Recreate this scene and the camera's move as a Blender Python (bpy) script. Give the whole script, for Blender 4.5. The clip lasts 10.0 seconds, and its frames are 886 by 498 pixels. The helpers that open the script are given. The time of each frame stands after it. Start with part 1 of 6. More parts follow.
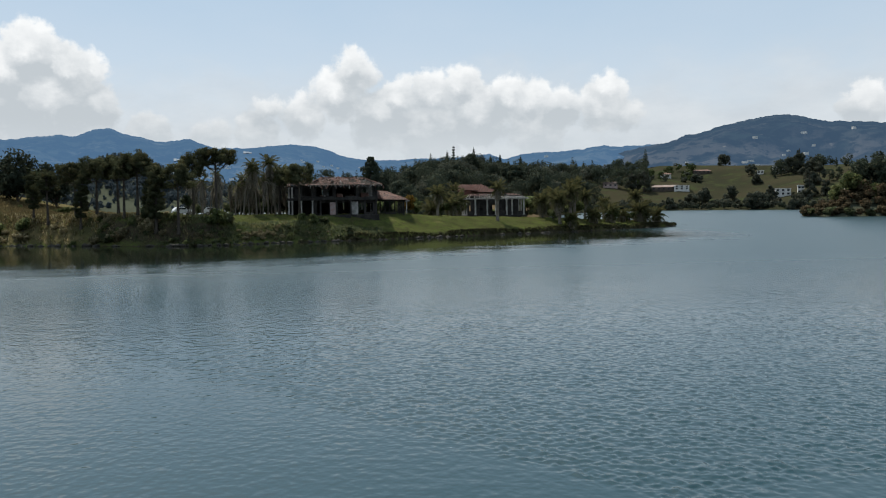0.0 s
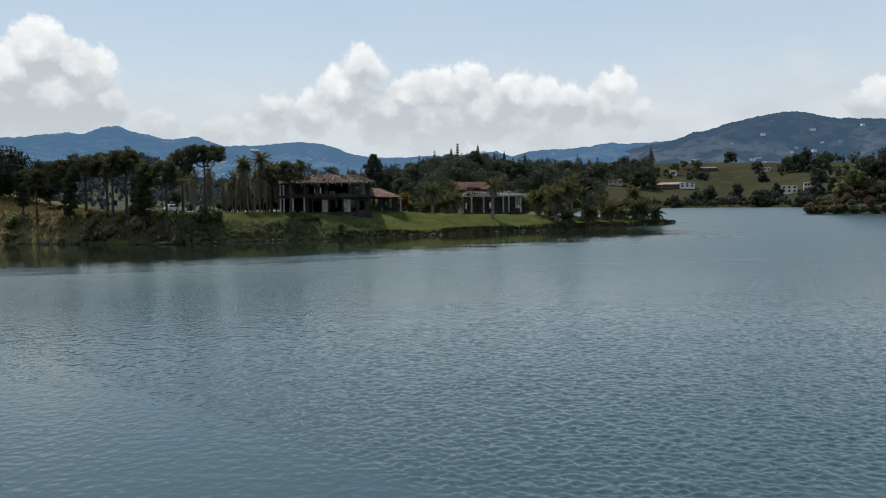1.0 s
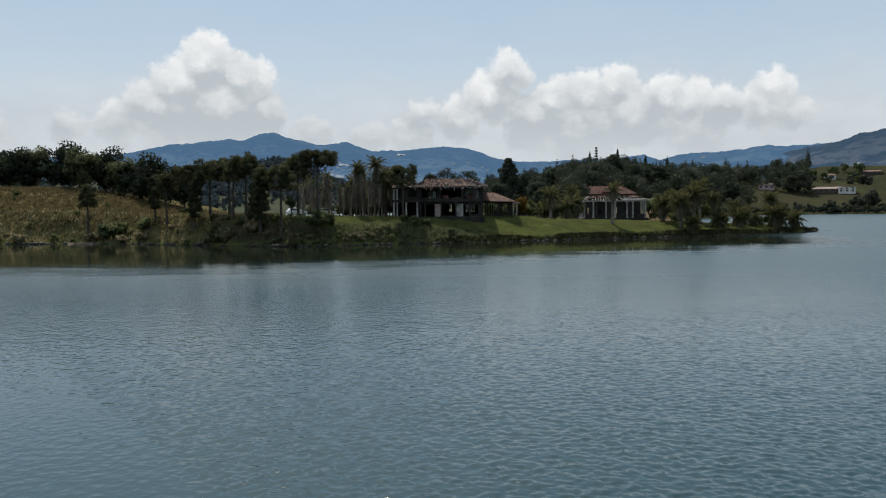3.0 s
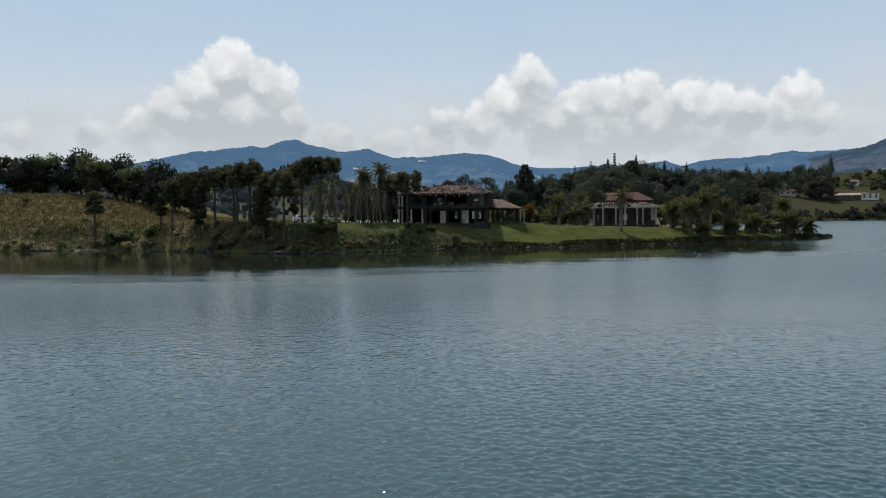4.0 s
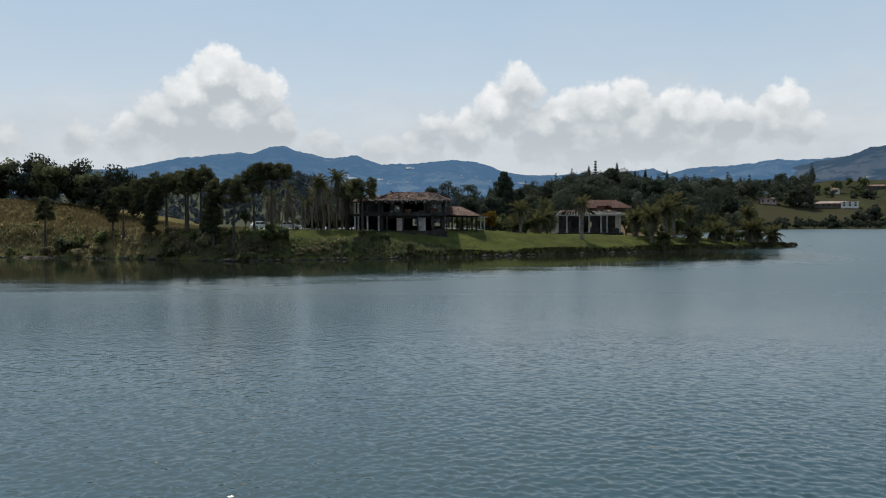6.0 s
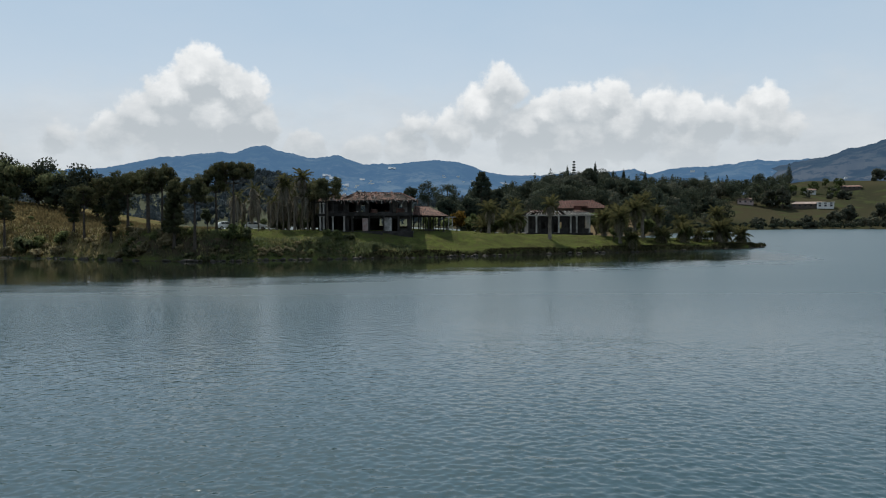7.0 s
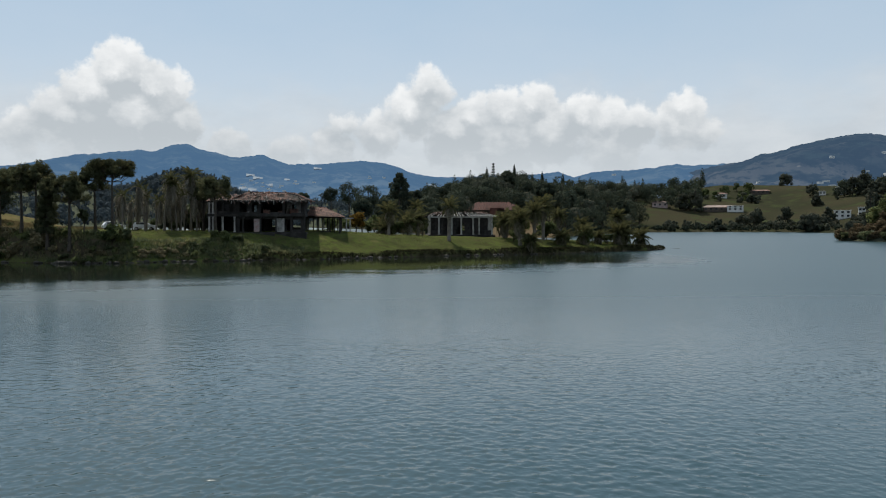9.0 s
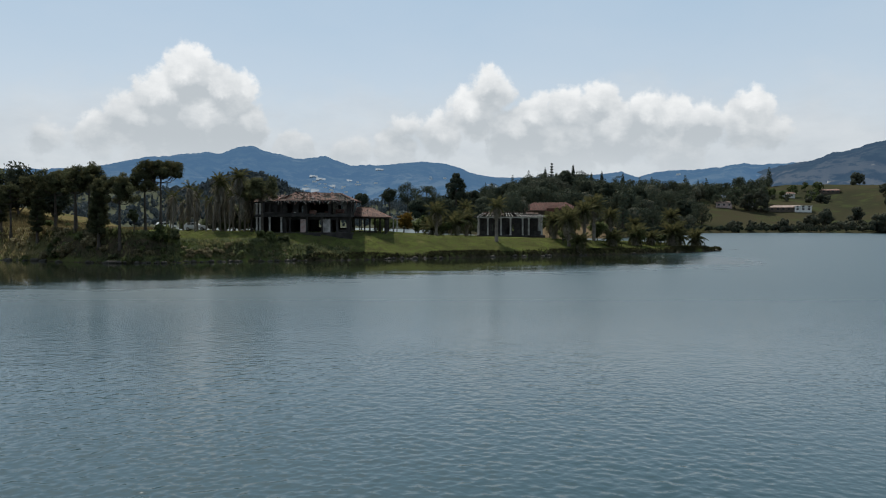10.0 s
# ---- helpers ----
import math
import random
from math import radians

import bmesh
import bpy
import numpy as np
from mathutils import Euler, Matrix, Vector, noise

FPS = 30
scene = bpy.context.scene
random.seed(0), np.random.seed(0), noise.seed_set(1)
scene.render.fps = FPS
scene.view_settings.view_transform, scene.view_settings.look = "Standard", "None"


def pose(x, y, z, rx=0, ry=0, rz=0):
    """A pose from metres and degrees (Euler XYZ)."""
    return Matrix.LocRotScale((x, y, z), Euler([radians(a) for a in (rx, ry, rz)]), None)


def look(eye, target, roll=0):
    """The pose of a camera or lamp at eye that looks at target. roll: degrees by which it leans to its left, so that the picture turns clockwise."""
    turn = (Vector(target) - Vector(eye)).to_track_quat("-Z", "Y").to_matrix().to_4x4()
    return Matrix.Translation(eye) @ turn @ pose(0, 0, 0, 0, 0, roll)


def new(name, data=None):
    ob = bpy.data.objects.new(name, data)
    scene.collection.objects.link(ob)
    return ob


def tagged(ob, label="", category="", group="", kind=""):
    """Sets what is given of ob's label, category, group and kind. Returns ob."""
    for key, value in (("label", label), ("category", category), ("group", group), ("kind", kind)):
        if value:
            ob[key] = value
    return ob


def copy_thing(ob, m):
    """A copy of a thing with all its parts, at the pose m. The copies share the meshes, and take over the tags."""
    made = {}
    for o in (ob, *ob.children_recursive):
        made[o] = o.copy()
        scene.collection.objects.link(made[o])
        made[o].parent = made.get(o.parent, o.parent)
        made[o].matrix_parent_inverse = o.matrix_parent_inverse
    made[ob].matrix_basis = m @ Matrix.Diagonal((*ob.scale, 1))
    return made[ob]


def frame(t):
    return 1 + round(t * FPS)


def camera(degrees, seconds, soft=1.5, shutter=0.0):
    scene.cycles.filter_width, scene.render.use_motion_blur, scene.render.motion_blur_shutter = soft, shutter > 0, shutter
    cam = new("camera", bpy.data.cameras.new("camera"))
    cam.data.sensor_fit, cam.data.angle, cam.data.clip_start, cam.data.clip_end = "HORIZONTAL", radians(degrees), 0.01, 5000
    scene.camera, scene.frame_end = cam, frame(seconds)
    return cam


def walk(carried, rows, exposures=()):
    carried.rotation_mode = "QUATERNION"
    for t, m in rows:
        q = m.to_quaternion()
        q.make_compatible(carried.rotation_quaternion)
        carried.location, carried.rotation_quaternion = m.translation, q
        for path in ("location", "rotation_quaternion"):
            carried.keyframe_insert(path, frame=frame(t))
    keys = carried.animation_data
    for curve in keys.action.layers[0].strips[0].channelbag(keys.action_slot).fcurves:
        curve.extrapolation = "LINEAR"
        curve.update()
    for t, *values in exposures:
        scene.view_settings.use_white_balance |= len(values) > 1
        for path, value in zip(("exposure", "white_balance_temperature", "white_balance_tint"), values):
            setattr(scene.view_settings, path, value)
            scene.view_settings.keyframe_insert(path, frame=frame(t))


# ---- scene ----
cam = camera(56.0, 10.0, 1.1)
PATH = [
    (0, (-4.081, 0.989, 5.517), (-3.733, 2.956, 5.411), -0.7),
    (0.5, (-2.744, 1.499, 5.532), (-2.397, 3.465, 5.421), -0.7),
    (1, (-1.43, 1.962, 5.515), (-1.1, 3.931, 5.403), -0.7),
    (1.5, (0.034, 2.404, 5.527), (0.263, 4.388, 5.416), -0.8),
    (2, (1.312, 2.805, 5.549), (1.44, 4.798, 5.438), -0.7),
    (2.5, (2.599, 3.201, 5.56), (2.643, 5.197, 5.447), -0.4),
    (3, (3.956, 3.71, 5.554), (3.944, 5.707, 5.455), -0.4),
    (4.5, (7.984, 5.102, 5.602), (7.916, 7.1, 5.523), -0.4),
    (5, (9.297, 5.629, 5.635), (9.23, 7.626, 5.564), -0.4),
    (5.5, (10.567, 6.083, 5.641), (10.517, 8.081, 5.574), -0.3),
    (7, (14.625, 7.454, 5.639), (14.63, 9.453, 5.572), -0.2),
    (7.5, (15.91, 7.997, 5.617), (15.971, 9.995, 5.552), -0.1),
    (8, (17.206, 8.556, 5.607), (17.34, 10.551, 5.543), -0.0),
    (8.5, (18.506, 9.062, 5.605), (18.682, 11.053, 5.541), 0.1),
    (9, (19.839, 9.617, 5.643), (20.018, 11.608, 5.579), 0.1),
    (9.5, (21.156, 10.175, 5.644), (21.292, 12.17, 5.58), 0.1),
    (10, (22.411, 10.752, 5.633), (22.443, 12.751, 5.57), 0.1),
]
walk(cam, [(t, look(e, g, r)) for t, e, g, r in PATH], [(0, 0.13), (1.2, 0.1), (2.5, 0.0), (10, 0.03)])

# ---------------------------------------------------------------- light
SUN_EL, SUN_AZ = 54.0, -17.0          # degrees over the horizon, bearing from +y towards +x
scene.view_settings.exposure = 0.0


def nd(nt, kind, loc=(0, 0), **inputs):
    n = nt.nodes.new(kind)
    n.location = loc
    for k, v in inputs.items():
        n.inputs[k.replace("_", " ")].default_value = v
    return n


def op(nt, how, a, b=None, c=None, clamp=False):
    n = nt.nodes.new("ShaderNodeMath")
    n.operation, n.use_clamp = how, clamp
    for k, v in enumerate((a, b, c)):
        if v is None:
            continue
        if isinstance(v, (int, float)):
            n.inputs[k].default_value = v
        else:
            nt.links.new(v, n.inputs[k])
    return n.outputs[0]


def ramp01(nt, v, lo, hi, smooth=True):
    n = nt.nodes.new("ShaderNodeMapRange")
    n.interpolation_type = "SMOOTHSTEP" if smooth else "LINEAR"
    n.inputs["From Min"].default_value, n.inputs["From Max"].default_value = lo, hi
    nt.links.new(v, n.inputs["Value"])
    return n.outputs["Result"]


def mixc(nt, f, a, b):
    n = nt.nodes.new("ShaderNodeMix")
    n.data_type = "RGBA"
    for k, v in ((0, f), (6, a), (7, b)):
        if isinstance(v, (int, float)):
            n.inputs[k].default_value = v
        elif isinstance(v, tuple):
            n.inputs[k].default_value = (*v, 1)
        else:
            nt.links.new(v, n.inputs[k])
    return n.outputs[2]


# puffs of the cumulus banks: bearing, elevation, radius, in degrees
PUFFS = [(-16, 9.4, 1.9), (-14.0, 8.6, 1.7), (-17.6, 8.0, 1.8), (-19.4, 6.6, 1.7), (-15.2, 6.4, 2.6), (-12.6, 8.8, 0.9), (-12.4, 6.6, 1.4), (-21.6, 5.4, 1.3), (-24.6, 5.2, 0.9), (-28.6, 5.0, 0.8), (-17.5, 4.6, 1.9),
         (4.2, 9.1, 1.25), (3, 7.5, 1.7), (7, 7.1, 1.6), (9.5, 7.4, 1.5), (11.2, 7.8, 1.35), (6, 5.9, 2.0), (-1.6, 6.6, 0.8),
         (0.6, 6.0, 1.4), (14.5, 7.2, 1.3), (16.2, 6.9, 1.2), (18.1, 6.5, 1.2), (21.3, 7.6, 0.85), (20.6, 6.2, 1.3), (22.2, 5.8, 1.0),
         (12.5, 5.9, 1.9), (-9, 4.8, 1.2), (-5.4, 4.5, 1.2), (36.8, 5.8, 1.2), (-2.5, 4.9, 1.3), (16.5, 5.1, 1.8), (9, 4.6, 1.9)]
SKY_STRENGTH = 1.0


def build_sky():
    w = bpy.data.worlds.new("sky")
    scene.world = w
    w.use_nodes = True
    nt = w.node_tree
    nt.nodes.clear()
    out, bg = nt.nodes.new("ShaderNodeOutputWorld"), nt.nodes.new("ShaderNodeBackground")
    sky = nt.nodes.new("ShaderNodeTexSky")
    sky.sky_type, sky.sun_disc = "NISHITA", False
    sky.sun_elevation, sky.sun_rotation = radians(SUN_EL), radians(SUN_AZ)
    sky.altitude, sky.air_density, sky.dust_density = 1900, 1.0, 1.2
    coord = nt.nodes.new("ShaderNodeTexCoord")
    sep = nt.nodes.new("ShaderNodeSeparateXYZ")
    nt.links.new(coord.outputs["Generated"], sep.inputs[0])
    az = op(nt, "MULTIPLY", op(nt, "ARCTAN2", sep.outputs[0], sep.outputs[1]), 57.2958)
    el = op(nt, "MULTIPLY", op(nt, "ARCSINE", sep.outputs[2]), 57.2958)
    pos = nt.nodes.new("ShaderNodeCombineXYZ")
    nt.links.new(az, pos.inputs[0])
    nt.links.new(el, pos.inputs[1])

    def fbm(scale, detail, rough=0.55, off=(0, 0, 0), squash=1.0):
        m = nt.nodes.new("ShaderNodeMapping")
        m.inputs["Location"].default_value = off
        m.inputs["Scale"].default_value = (1, squash, 1)
        nt.links.new(pos.outputs[0], m.inputs[0])
        n = nd(nt, "ShaderNodeTexNoise", Scale=scale, Detail=detail, Roughness=rough)
        nt.links.new(m.outputs[0], n.inputs["Vector"])
        return n
    warp = fbm(0.42, 6, 0.6)
    shift = nt.nodes.new("ShaderNodeVectorMath")
    shift.operation = "MULTIPLY_ADD"
    nt.links.new(warp.outputs["Color"], shift.inputs[0])
    shift.inputs[1].default_value, shift.inputs[2].default_value = (2.6, 2.2, 0), (-1.3, -1.1, 0)
    moved = nt.nodes.new("ShaderNodeVectorMath")
    moved.operation = "ADD"
    nt.links.new(pos.outputs[0], moved.inputs[0])
    nt.links.new(shift.outputs[0], moved.inputs[1])

    def depth_at(lift):
        best = None
        for a, e, r in PUFFS:
            d = nt.nodes.new("ShaderNodeVectorMath")
            d.operation = "DISTANCE"
            nt.links.new(moved.outputs[0], d.inputs[0])
            d.inputs[1].default_value = (a, e + lift, 0)
            v = op(nt, "SUBTRACT", r, d.outputs["Value"])
            best = v if best is None else op(nt, "SMOOTH_MAX", best, v, 0.35)
        return best
    inside, above, beside = depth_at(0.0), depth_at(-0.75), depth_at(-2.2)
    small = op(nt, "SUBTRACT", fbm(1.6, 5, 0.6, (7, 3, 0)).outputs["Fac"], 0.5)
    lumps = nt.nodes.new("ShaderNodeTexVoronoi")
    lumps.feature, lumps.inputs["Scale"].default_value, lumps.inputs["Detail"].default_value = "SMOOTH_F1", 0.75, 2.0
    nt.links.new(moved.outputs[0], lumps.inputs["Vector"])
    puffy = op(nt, "SUBTRACT", 0.62, lumps.outputs["Distance"])
    inside2 = op(nt, "ADD", op(nt, "ADD", inside, 0.35), op(nt, "MULTIPLY", small, 0.8))
    inside2 = op(nt, "ADD", inside2, op(nt, "MULTIPLY", puffy, 0.5))
    cover = ramp01(nt, inside2, -0.16, 0.42)
    cover = op(nt, "MULTIPLY", cover, op(nt, "ADD", 0.35, op(nt, "MULTIPLY", ramp01(nt, el, 2.8, 6.0), 0.65)))
    # light falls from above: upper sides of the heaps are white, the bodies below them soft grey
    rise = op(nt, "ADD", op(nt, "MULTIPLY", op(nt, "SUBTRACT", inside, above), 0.55), op(nt, "MULTIPLY", op(nt, "SUBTRACT", inside, beside), 0.12))
    rise = op(nt, "ADD", rise, op(nt, "MULTIPLY", small, 0.42))
    rise = op(nt, "ADD", rise, op(nt, "MULTIPLY", puffy, 0.28))
    thin = op(nt, "SUBTRACT", 1.0, ramp01(nt, inside2, 0.1, 1.1))
    lit = op(nt, "ADD", ramp01(nt, rise, -0.25, 1.0), op(nt, "MULTIPLY", thin, 0.28), clamp=True)
    lit = op(nt, "MULTIPLY", lit, op(nt, "ADD", 0.25, op(nt, "MULTIPLY", ramp01(nt, el, 3.8, 8.4), 0.75)))
    lit = op(nt, "SUBTRACT", lit, op(nt, "MULTIPLY", op(nt, "SUBTRACT", fbm(0.36, 5, 0.6, (2, 9, 0), 1.5).outputs["Fac"], 0.46), 1.3), clamp=True)
    cloud = mixc(nt, lit, (0.50, 0.545, 0.58), (0.88, 0.895, 0.90))
    # clear sky: physical sky thinned by a high white veil
    base = nt.nodes.new("ShaderNodeVectorMath")
    base.operation = "SCALE"
    nt.links.new(sky.outputs[0], base.inputs[0])
    base.inputs["Scale"].default_value = 0.085
    veil = mixc(nt, ramp01(nt, el, 2, 17), (0.655, 0.72, 0.765), (0.455, 0.60, 0.735))
    streak = op(nt, "MULTIPLY", op(nt, "SUBTRACT", fbm(0.11, 4, 0.55, (4, 1, 0), 2.2).outputs["Fac"], 0.5), 0.35)
    veil = mixc(nt, op(nt, "ADD", 0.08, streak, clamp=True), veil, (0.72, 0.75, 0.78))
    clear = mixc(nt, 0.8, base.outputs[0], veil)
    # thin veil glow round the sun, out of view, added to brighten the water
    toward = nt.nodes.new("ShaderNodeVectorMath")
    toward.operation = "DOT_PRODUCT"
    nt.links.new(coord.outputs["Generated"], toward.inputs[0])
    e_, a_ = radians(SUN_EL), radians(SUN_AZ)
    toward.inputs[1].default_value = (math.sin(a_) * math.cos(e_), math.cos(a_) * math.cos(e_), math.sin(e_))
    clear = mixc(nt, op(nt, "MULTIPLY", ramp01(nt, toward.outputs["Value"], 0.78, 0.99), 0.55), clear, (1.25, 1.25, 1.22))
    # low grey-white layer behind the cumulus, thinning upwards
    low = op(nt, "ADD", el, op(nt, "MULTIPLY", op(nt, "SUBTRACT", fbm(0.16, 5, 0.6, (1, 5, 0), 1.8).outputs["Fac"], 0.5), 7.0))
    lowf = op(nt, "SUBTRACT", 1.0, ramp01(nt, low, 4.8, 10.5))
    layer = mixc(nt, fbm(0.22, 6, 0.62, (8, 2, 0), 2.2).outputs["Fac"], (0.74, 0.77, 0.79), (0.46, 0.51, 0.56))
    sky1 = mixc(nt, op(nt, "MULTIPLY", lowf, 0.8), clear, layer)
    final = mixc(nt, cover, sky1, cloud)
    nt.links.new(final, bg.inputs["Color"])
    bg.inputs["Strength"].default_value = SKY_STRENGTH
    nt.links.new(bg.outputs[0], out.inputs[0])


build_sky()
sun = new("sun", bpy.data.lights.new("sun", "SUN"))
sun.data.energy, sun.data.angle, sun.data.color = 4.6, radians(0.6), (1.0, 0.94, 0.84)
se, sa = radians(SUN_EL), radians(SUN_AZ)
sun.matrix_world = look((math.sin(sa) * math.cos(se) * 200, math.cos(sa) * math.cos(se) * 200, math.sin(se) * 200), (0, 0, 0))


# ---------------------------------------------------------------- materials
def material(name, rough=0.8, spec=0.3):
    m = bpy.data.materials.new(name)
    m.use_nodes = True
    nt = m.node_tree
    b = nt.nodes["Principled BSDF"]
    b.inputs["Roughness"].default_value = rough
    b.inputs["Specular IOR Level"].default_value = spec
    return m, nt, b


def noise_on(nt, scale, detail=4, rough=0.55, space="Object"):
    c = nt.nodes.new("ShaderNodeTexCoord")
    n = nd(nt, "ShaderNodeTexNoise", Scale=scale, Detail=detail, Roughness=rough)
    nt.links.new(c.outputs[space], n.inputs["Vector"])
    return n.outputs["Fac"]


def bump(nt, b, height, dist, strength=1.0):
    n = nt.nodes.new("ShaderNodeBump")
    n.inputs["Distance"].default_value, n.inputs["Strength"].default_value = dist, strength
    nt.links.new(height, n.inputs["Height"])
    nt.links.new(n.outputs[0], b.inputs["Normal"])


def two_tone(name, a, b_, scale, fine, rough=0.85, spec=0.25, depth=0.02, third=None):
    m, nt, b = material(name, rough, spec)
    big = ramp01(nt, noise_on(nt, scale), 0.36, 0.64)
    col = mixc(nt, big, a, b_)
    if third:
        col = mixc(nt, ramp01(nt, noise_on(nt, scale * 2.7, 6, 0.65), 0.55, 0.68), col, third)
    f = noise_on(nt, fine, 3)
    col = mixc(nt, op(nt, "MULTIPLY", f, 0.55), col, tuple(c * 0.35 for c in a))
    nt.links.new(col, b.inputs["Base Color"])
    bump(nt, b, f, depth)
    return m


def foliage(name, dark, light, warm=None, trans=0.42, fleck=1.0):
    """Leaves: colour varies from leaf to leaf and from plant to plant."""
    m, nt, b = material(name, 0.85, 0.03)
    g = nt.nodes.new("ShaderNodeNewGeometry")
    o = nt.nodes.new("ShaderNodeObjectInfo")
    part_ = op(nt, "ADD", op(nt, "MULTIPLY", g.outputs["Random Per Island"], fleck), op(nt, "MULTIPLY", ramp01(nt, noise_on(nt, 0.09, 3), 0.35, 0.65), 1.0 - fleck))
    col = mixc(nt, part_, dark, light)
    col = mixc(nt, op(nt, "MULTIPLY", o.outputs["Random"], 0.5), col, tuple(c * 0.6 for c in dark))
    if warm:
        col = mixc(nt, op(nt, "MULTIPLY", ramp01(nt, noise_on(nt, 0.5), 0.5, 0.7), 0.8), col, warm)
    nt.links.new(col, b.inputs["Base Color"])
    t = nt.nodes.new("ShaderNodeBsdfTranslucent")
    nt.links.new(col, t.inputs[0])
    mx = nt.nodes.new("ShaderNodeMixShader")
    mx.inputs[0].default_value = trans
    nt.links.new(b.outputs[0], mx.inputs[1])
    nt.links.new(t.outputs[0], mx.inputs[2])
    nt.links.new(mx.outputs[0], nt.nodes["Material Output"].inputs["Surface"])
    return m


def water_material():
    m, nt, b = material("lake_water", 0.06, 0.6)
    b.inputs["IOR"].default_value = 1.333
    c = nt.nodes.new("ShaderNodeTexCoord")

    def wave(scale, stretch, turn, detail, rough=0.5):
        mp = nt.nodes.new("ShaderNodeMapping")
        mp.inputs["Rotation"].default_value = (0, 0, radians(turn))
        mp.inputs["Scale"].default_value = (stretch, 1, 1)
        nt.links.new(c.outputs["Object"], mp.inputs[0])
        n = nd(nt, "ShaderNodeTexNoise", Scale=scale, Detail=detail, Roughness=rough)
        nt.links.new(mp.outputs[0], n.inputs["Vector"])
        return n.outputs["Fac"]
    sx = nt.nodes.new("ShaderNodeSeparateXYZ")
    nt.links.new(c.outputs["Object"], sx.inputs[0])
    across = op(nt, "SUBTRACT", sx.outputs[1], op(nt, "MULTIPLY", op(nt, "MAXIMUM", sx.outputs[0], -20.0), 0.55))
    across = op(nt, "ADD", across, op(nt, "ADD", op(nt, "MULTIPLY", wave(0.12, 0.4, 10, 5, 0.65), 34.0), op(nt, "MULTIPLY", op(nt, "SUBTRACT", wave(0.5, 0.3, 6, 3, 0.6), 0.5), 16.0)))
    calm = op(nt, "MULTIPLY", ramp01(nt, across, 96, 124), op(nt, "SUBTRACT", 1.0, ramp01(nt, across, 162, 182)))
    calm = op(nt, "MULTIPLY", calm, op(nt, "SUBTRACT", 1.0, ramp01(nt, sx.outputs[0], 50, 78)))
    open_ = ramp01(nt, sx.outputs[1], 30, 85)
    # Lee: murky shallows, darkened further to stand for the bank's reflection
    nt.links.new(mixc(nt, calm, (0.010, 0.036, 0.044), (0.010, 0.014, 0.009)), b.inputs["Base Color"])
    rough = op(nt, "ADD", 0.12, op(nt, "MULTIPLY", open_, 0.18))
    nt.links.new(op(nt, "MAXIMUM", op(nt, "SUBTRACT", rough, op(nt, "MULTIPLY", calm, 0.27)), 0.035), b.inputs["Roughness"])
    # wind patches: the ripples stand steeper here and there
    gust = op(nt, "ADD", 0.75, op(nt, "MULTIPLY", ramp01(nt, wave(0.06, 0.5, 25, 4, 0.6), 0.36, 0.66), 0.45))
    h = op(nt, "ADD", op(nt, "MULTIPLY", wave(3.1, 1.1, 12, 0.8), 1.0), op(nt, "MULTIPLY", wave(5.0, 1.1, -16, 0.8), 0.34))
    h = op(nt, "ADD", h, op(nt, "MULTIPLY", wave(1.2, 0.6, 20, 0), 0.4))
    h = op(nt, "MULTIPLY", op(nt, "MULTIPLY", h, gust), op(nt, "SUBTRACT", 1.0, op(nt, "MULTIPLY", calm, 0.62)))
    h = op(nt, "MULTIPLY", h, op(nt, "SUBTRACT", 1.0, op(nt, "MULTIPLY", open_, 0.5)))
    bump(nt, b, h, WAVE_HEIGHT)
    return m


WAVE_HEIGHT = 0.026
M_WATER = water_material()
M_LEAF_DARK = foliage("dark_needle_foliage", (0.071, 0.090, 0.049), (0.168, 0.188, 0.098), (0.224, 0.196, 0.092), 0.5, 0.55)
M_LEAF_MID = foliage("mixed_green_foliage", (0.071, 0.099, 0.039), (0.199, 0.224, 0.099), (0.234, 0.215, 0.089))
M_LEAF_DRY = foliage("dry_brush_foliage", (0.169, 0.146, 0.084), (0.405, 0.365, 0.223), (0.405, 0.304, 0.169))
M_PALM = foliage("palm_frond_green", (0.034, 0.041, 0.019), (0.115, 0.112, 0.049), (0.128, 0.098, 0.043), 0.42)
M_PALM_DEAD = foliage("dead_palm_thatch", (0.10, 0.088, 0.068), (0.42, 0.375, 0.30), None, 0.3)
M_ORANGE = foliage("orange_blossom_foliage", (0.10, 0.075, 0.02), (0.30, 0.16, 0.03), (0.05, 0.07, 0.02), 0.3)
M_WOODS = foliage("far_wood_foliage", (0.034, 0.046, 0.033), (0.060, 0.073, 0.050), (0.075, 0.073, 0.045), 0.3, 0.3)
M_WOODS_GREY = foliage("grey_wood_foliage", (0.053, 0.063, 0.047), (0.090, 0.098, 0.074), (0.098, 0.084, 0.056), 0.3, 0.3)
# Leaf colour shifted to blue-grey to stand for distance haze
M_WOODS_HAZED = foliage("haze_tinted_foliage", (0.044, 0.061, 0.071), (0.082, 0.102, 0.112), None, 0.3, 0.3)
M_WOODS_LIGHT = foliage("bright_grove_foliage", (0.04, 0.055, 0.02), (0.09, 0.11, 0.045), None, 0.2, 0.3)
M_GRASS = foliage("rough_grass", (0.111, 0.114, 0.047), (0.247, 0.231, 0.104), (0.273, 0.215, 0.111), 0.4)
M_LAWN = foliage("lawn_blades", (0.069, 0.087, 0.024), (0.117, 0.141, 0.039), (0.117, 0.113, 0.044), 0.45)
M_GOLD = foliage("golden_grass", (0.086, 0.069, 0.034), (0.176, 0.139, 0.069), (0.075, 0.074, 0.036), 0.45)
M_NEEDLE = foliage("pine_needles", (0.044, 0.052, 0.030), (0.108, 0.116, 0.060), (0.123, 0.108, 0.049), 0.42, 0.55)
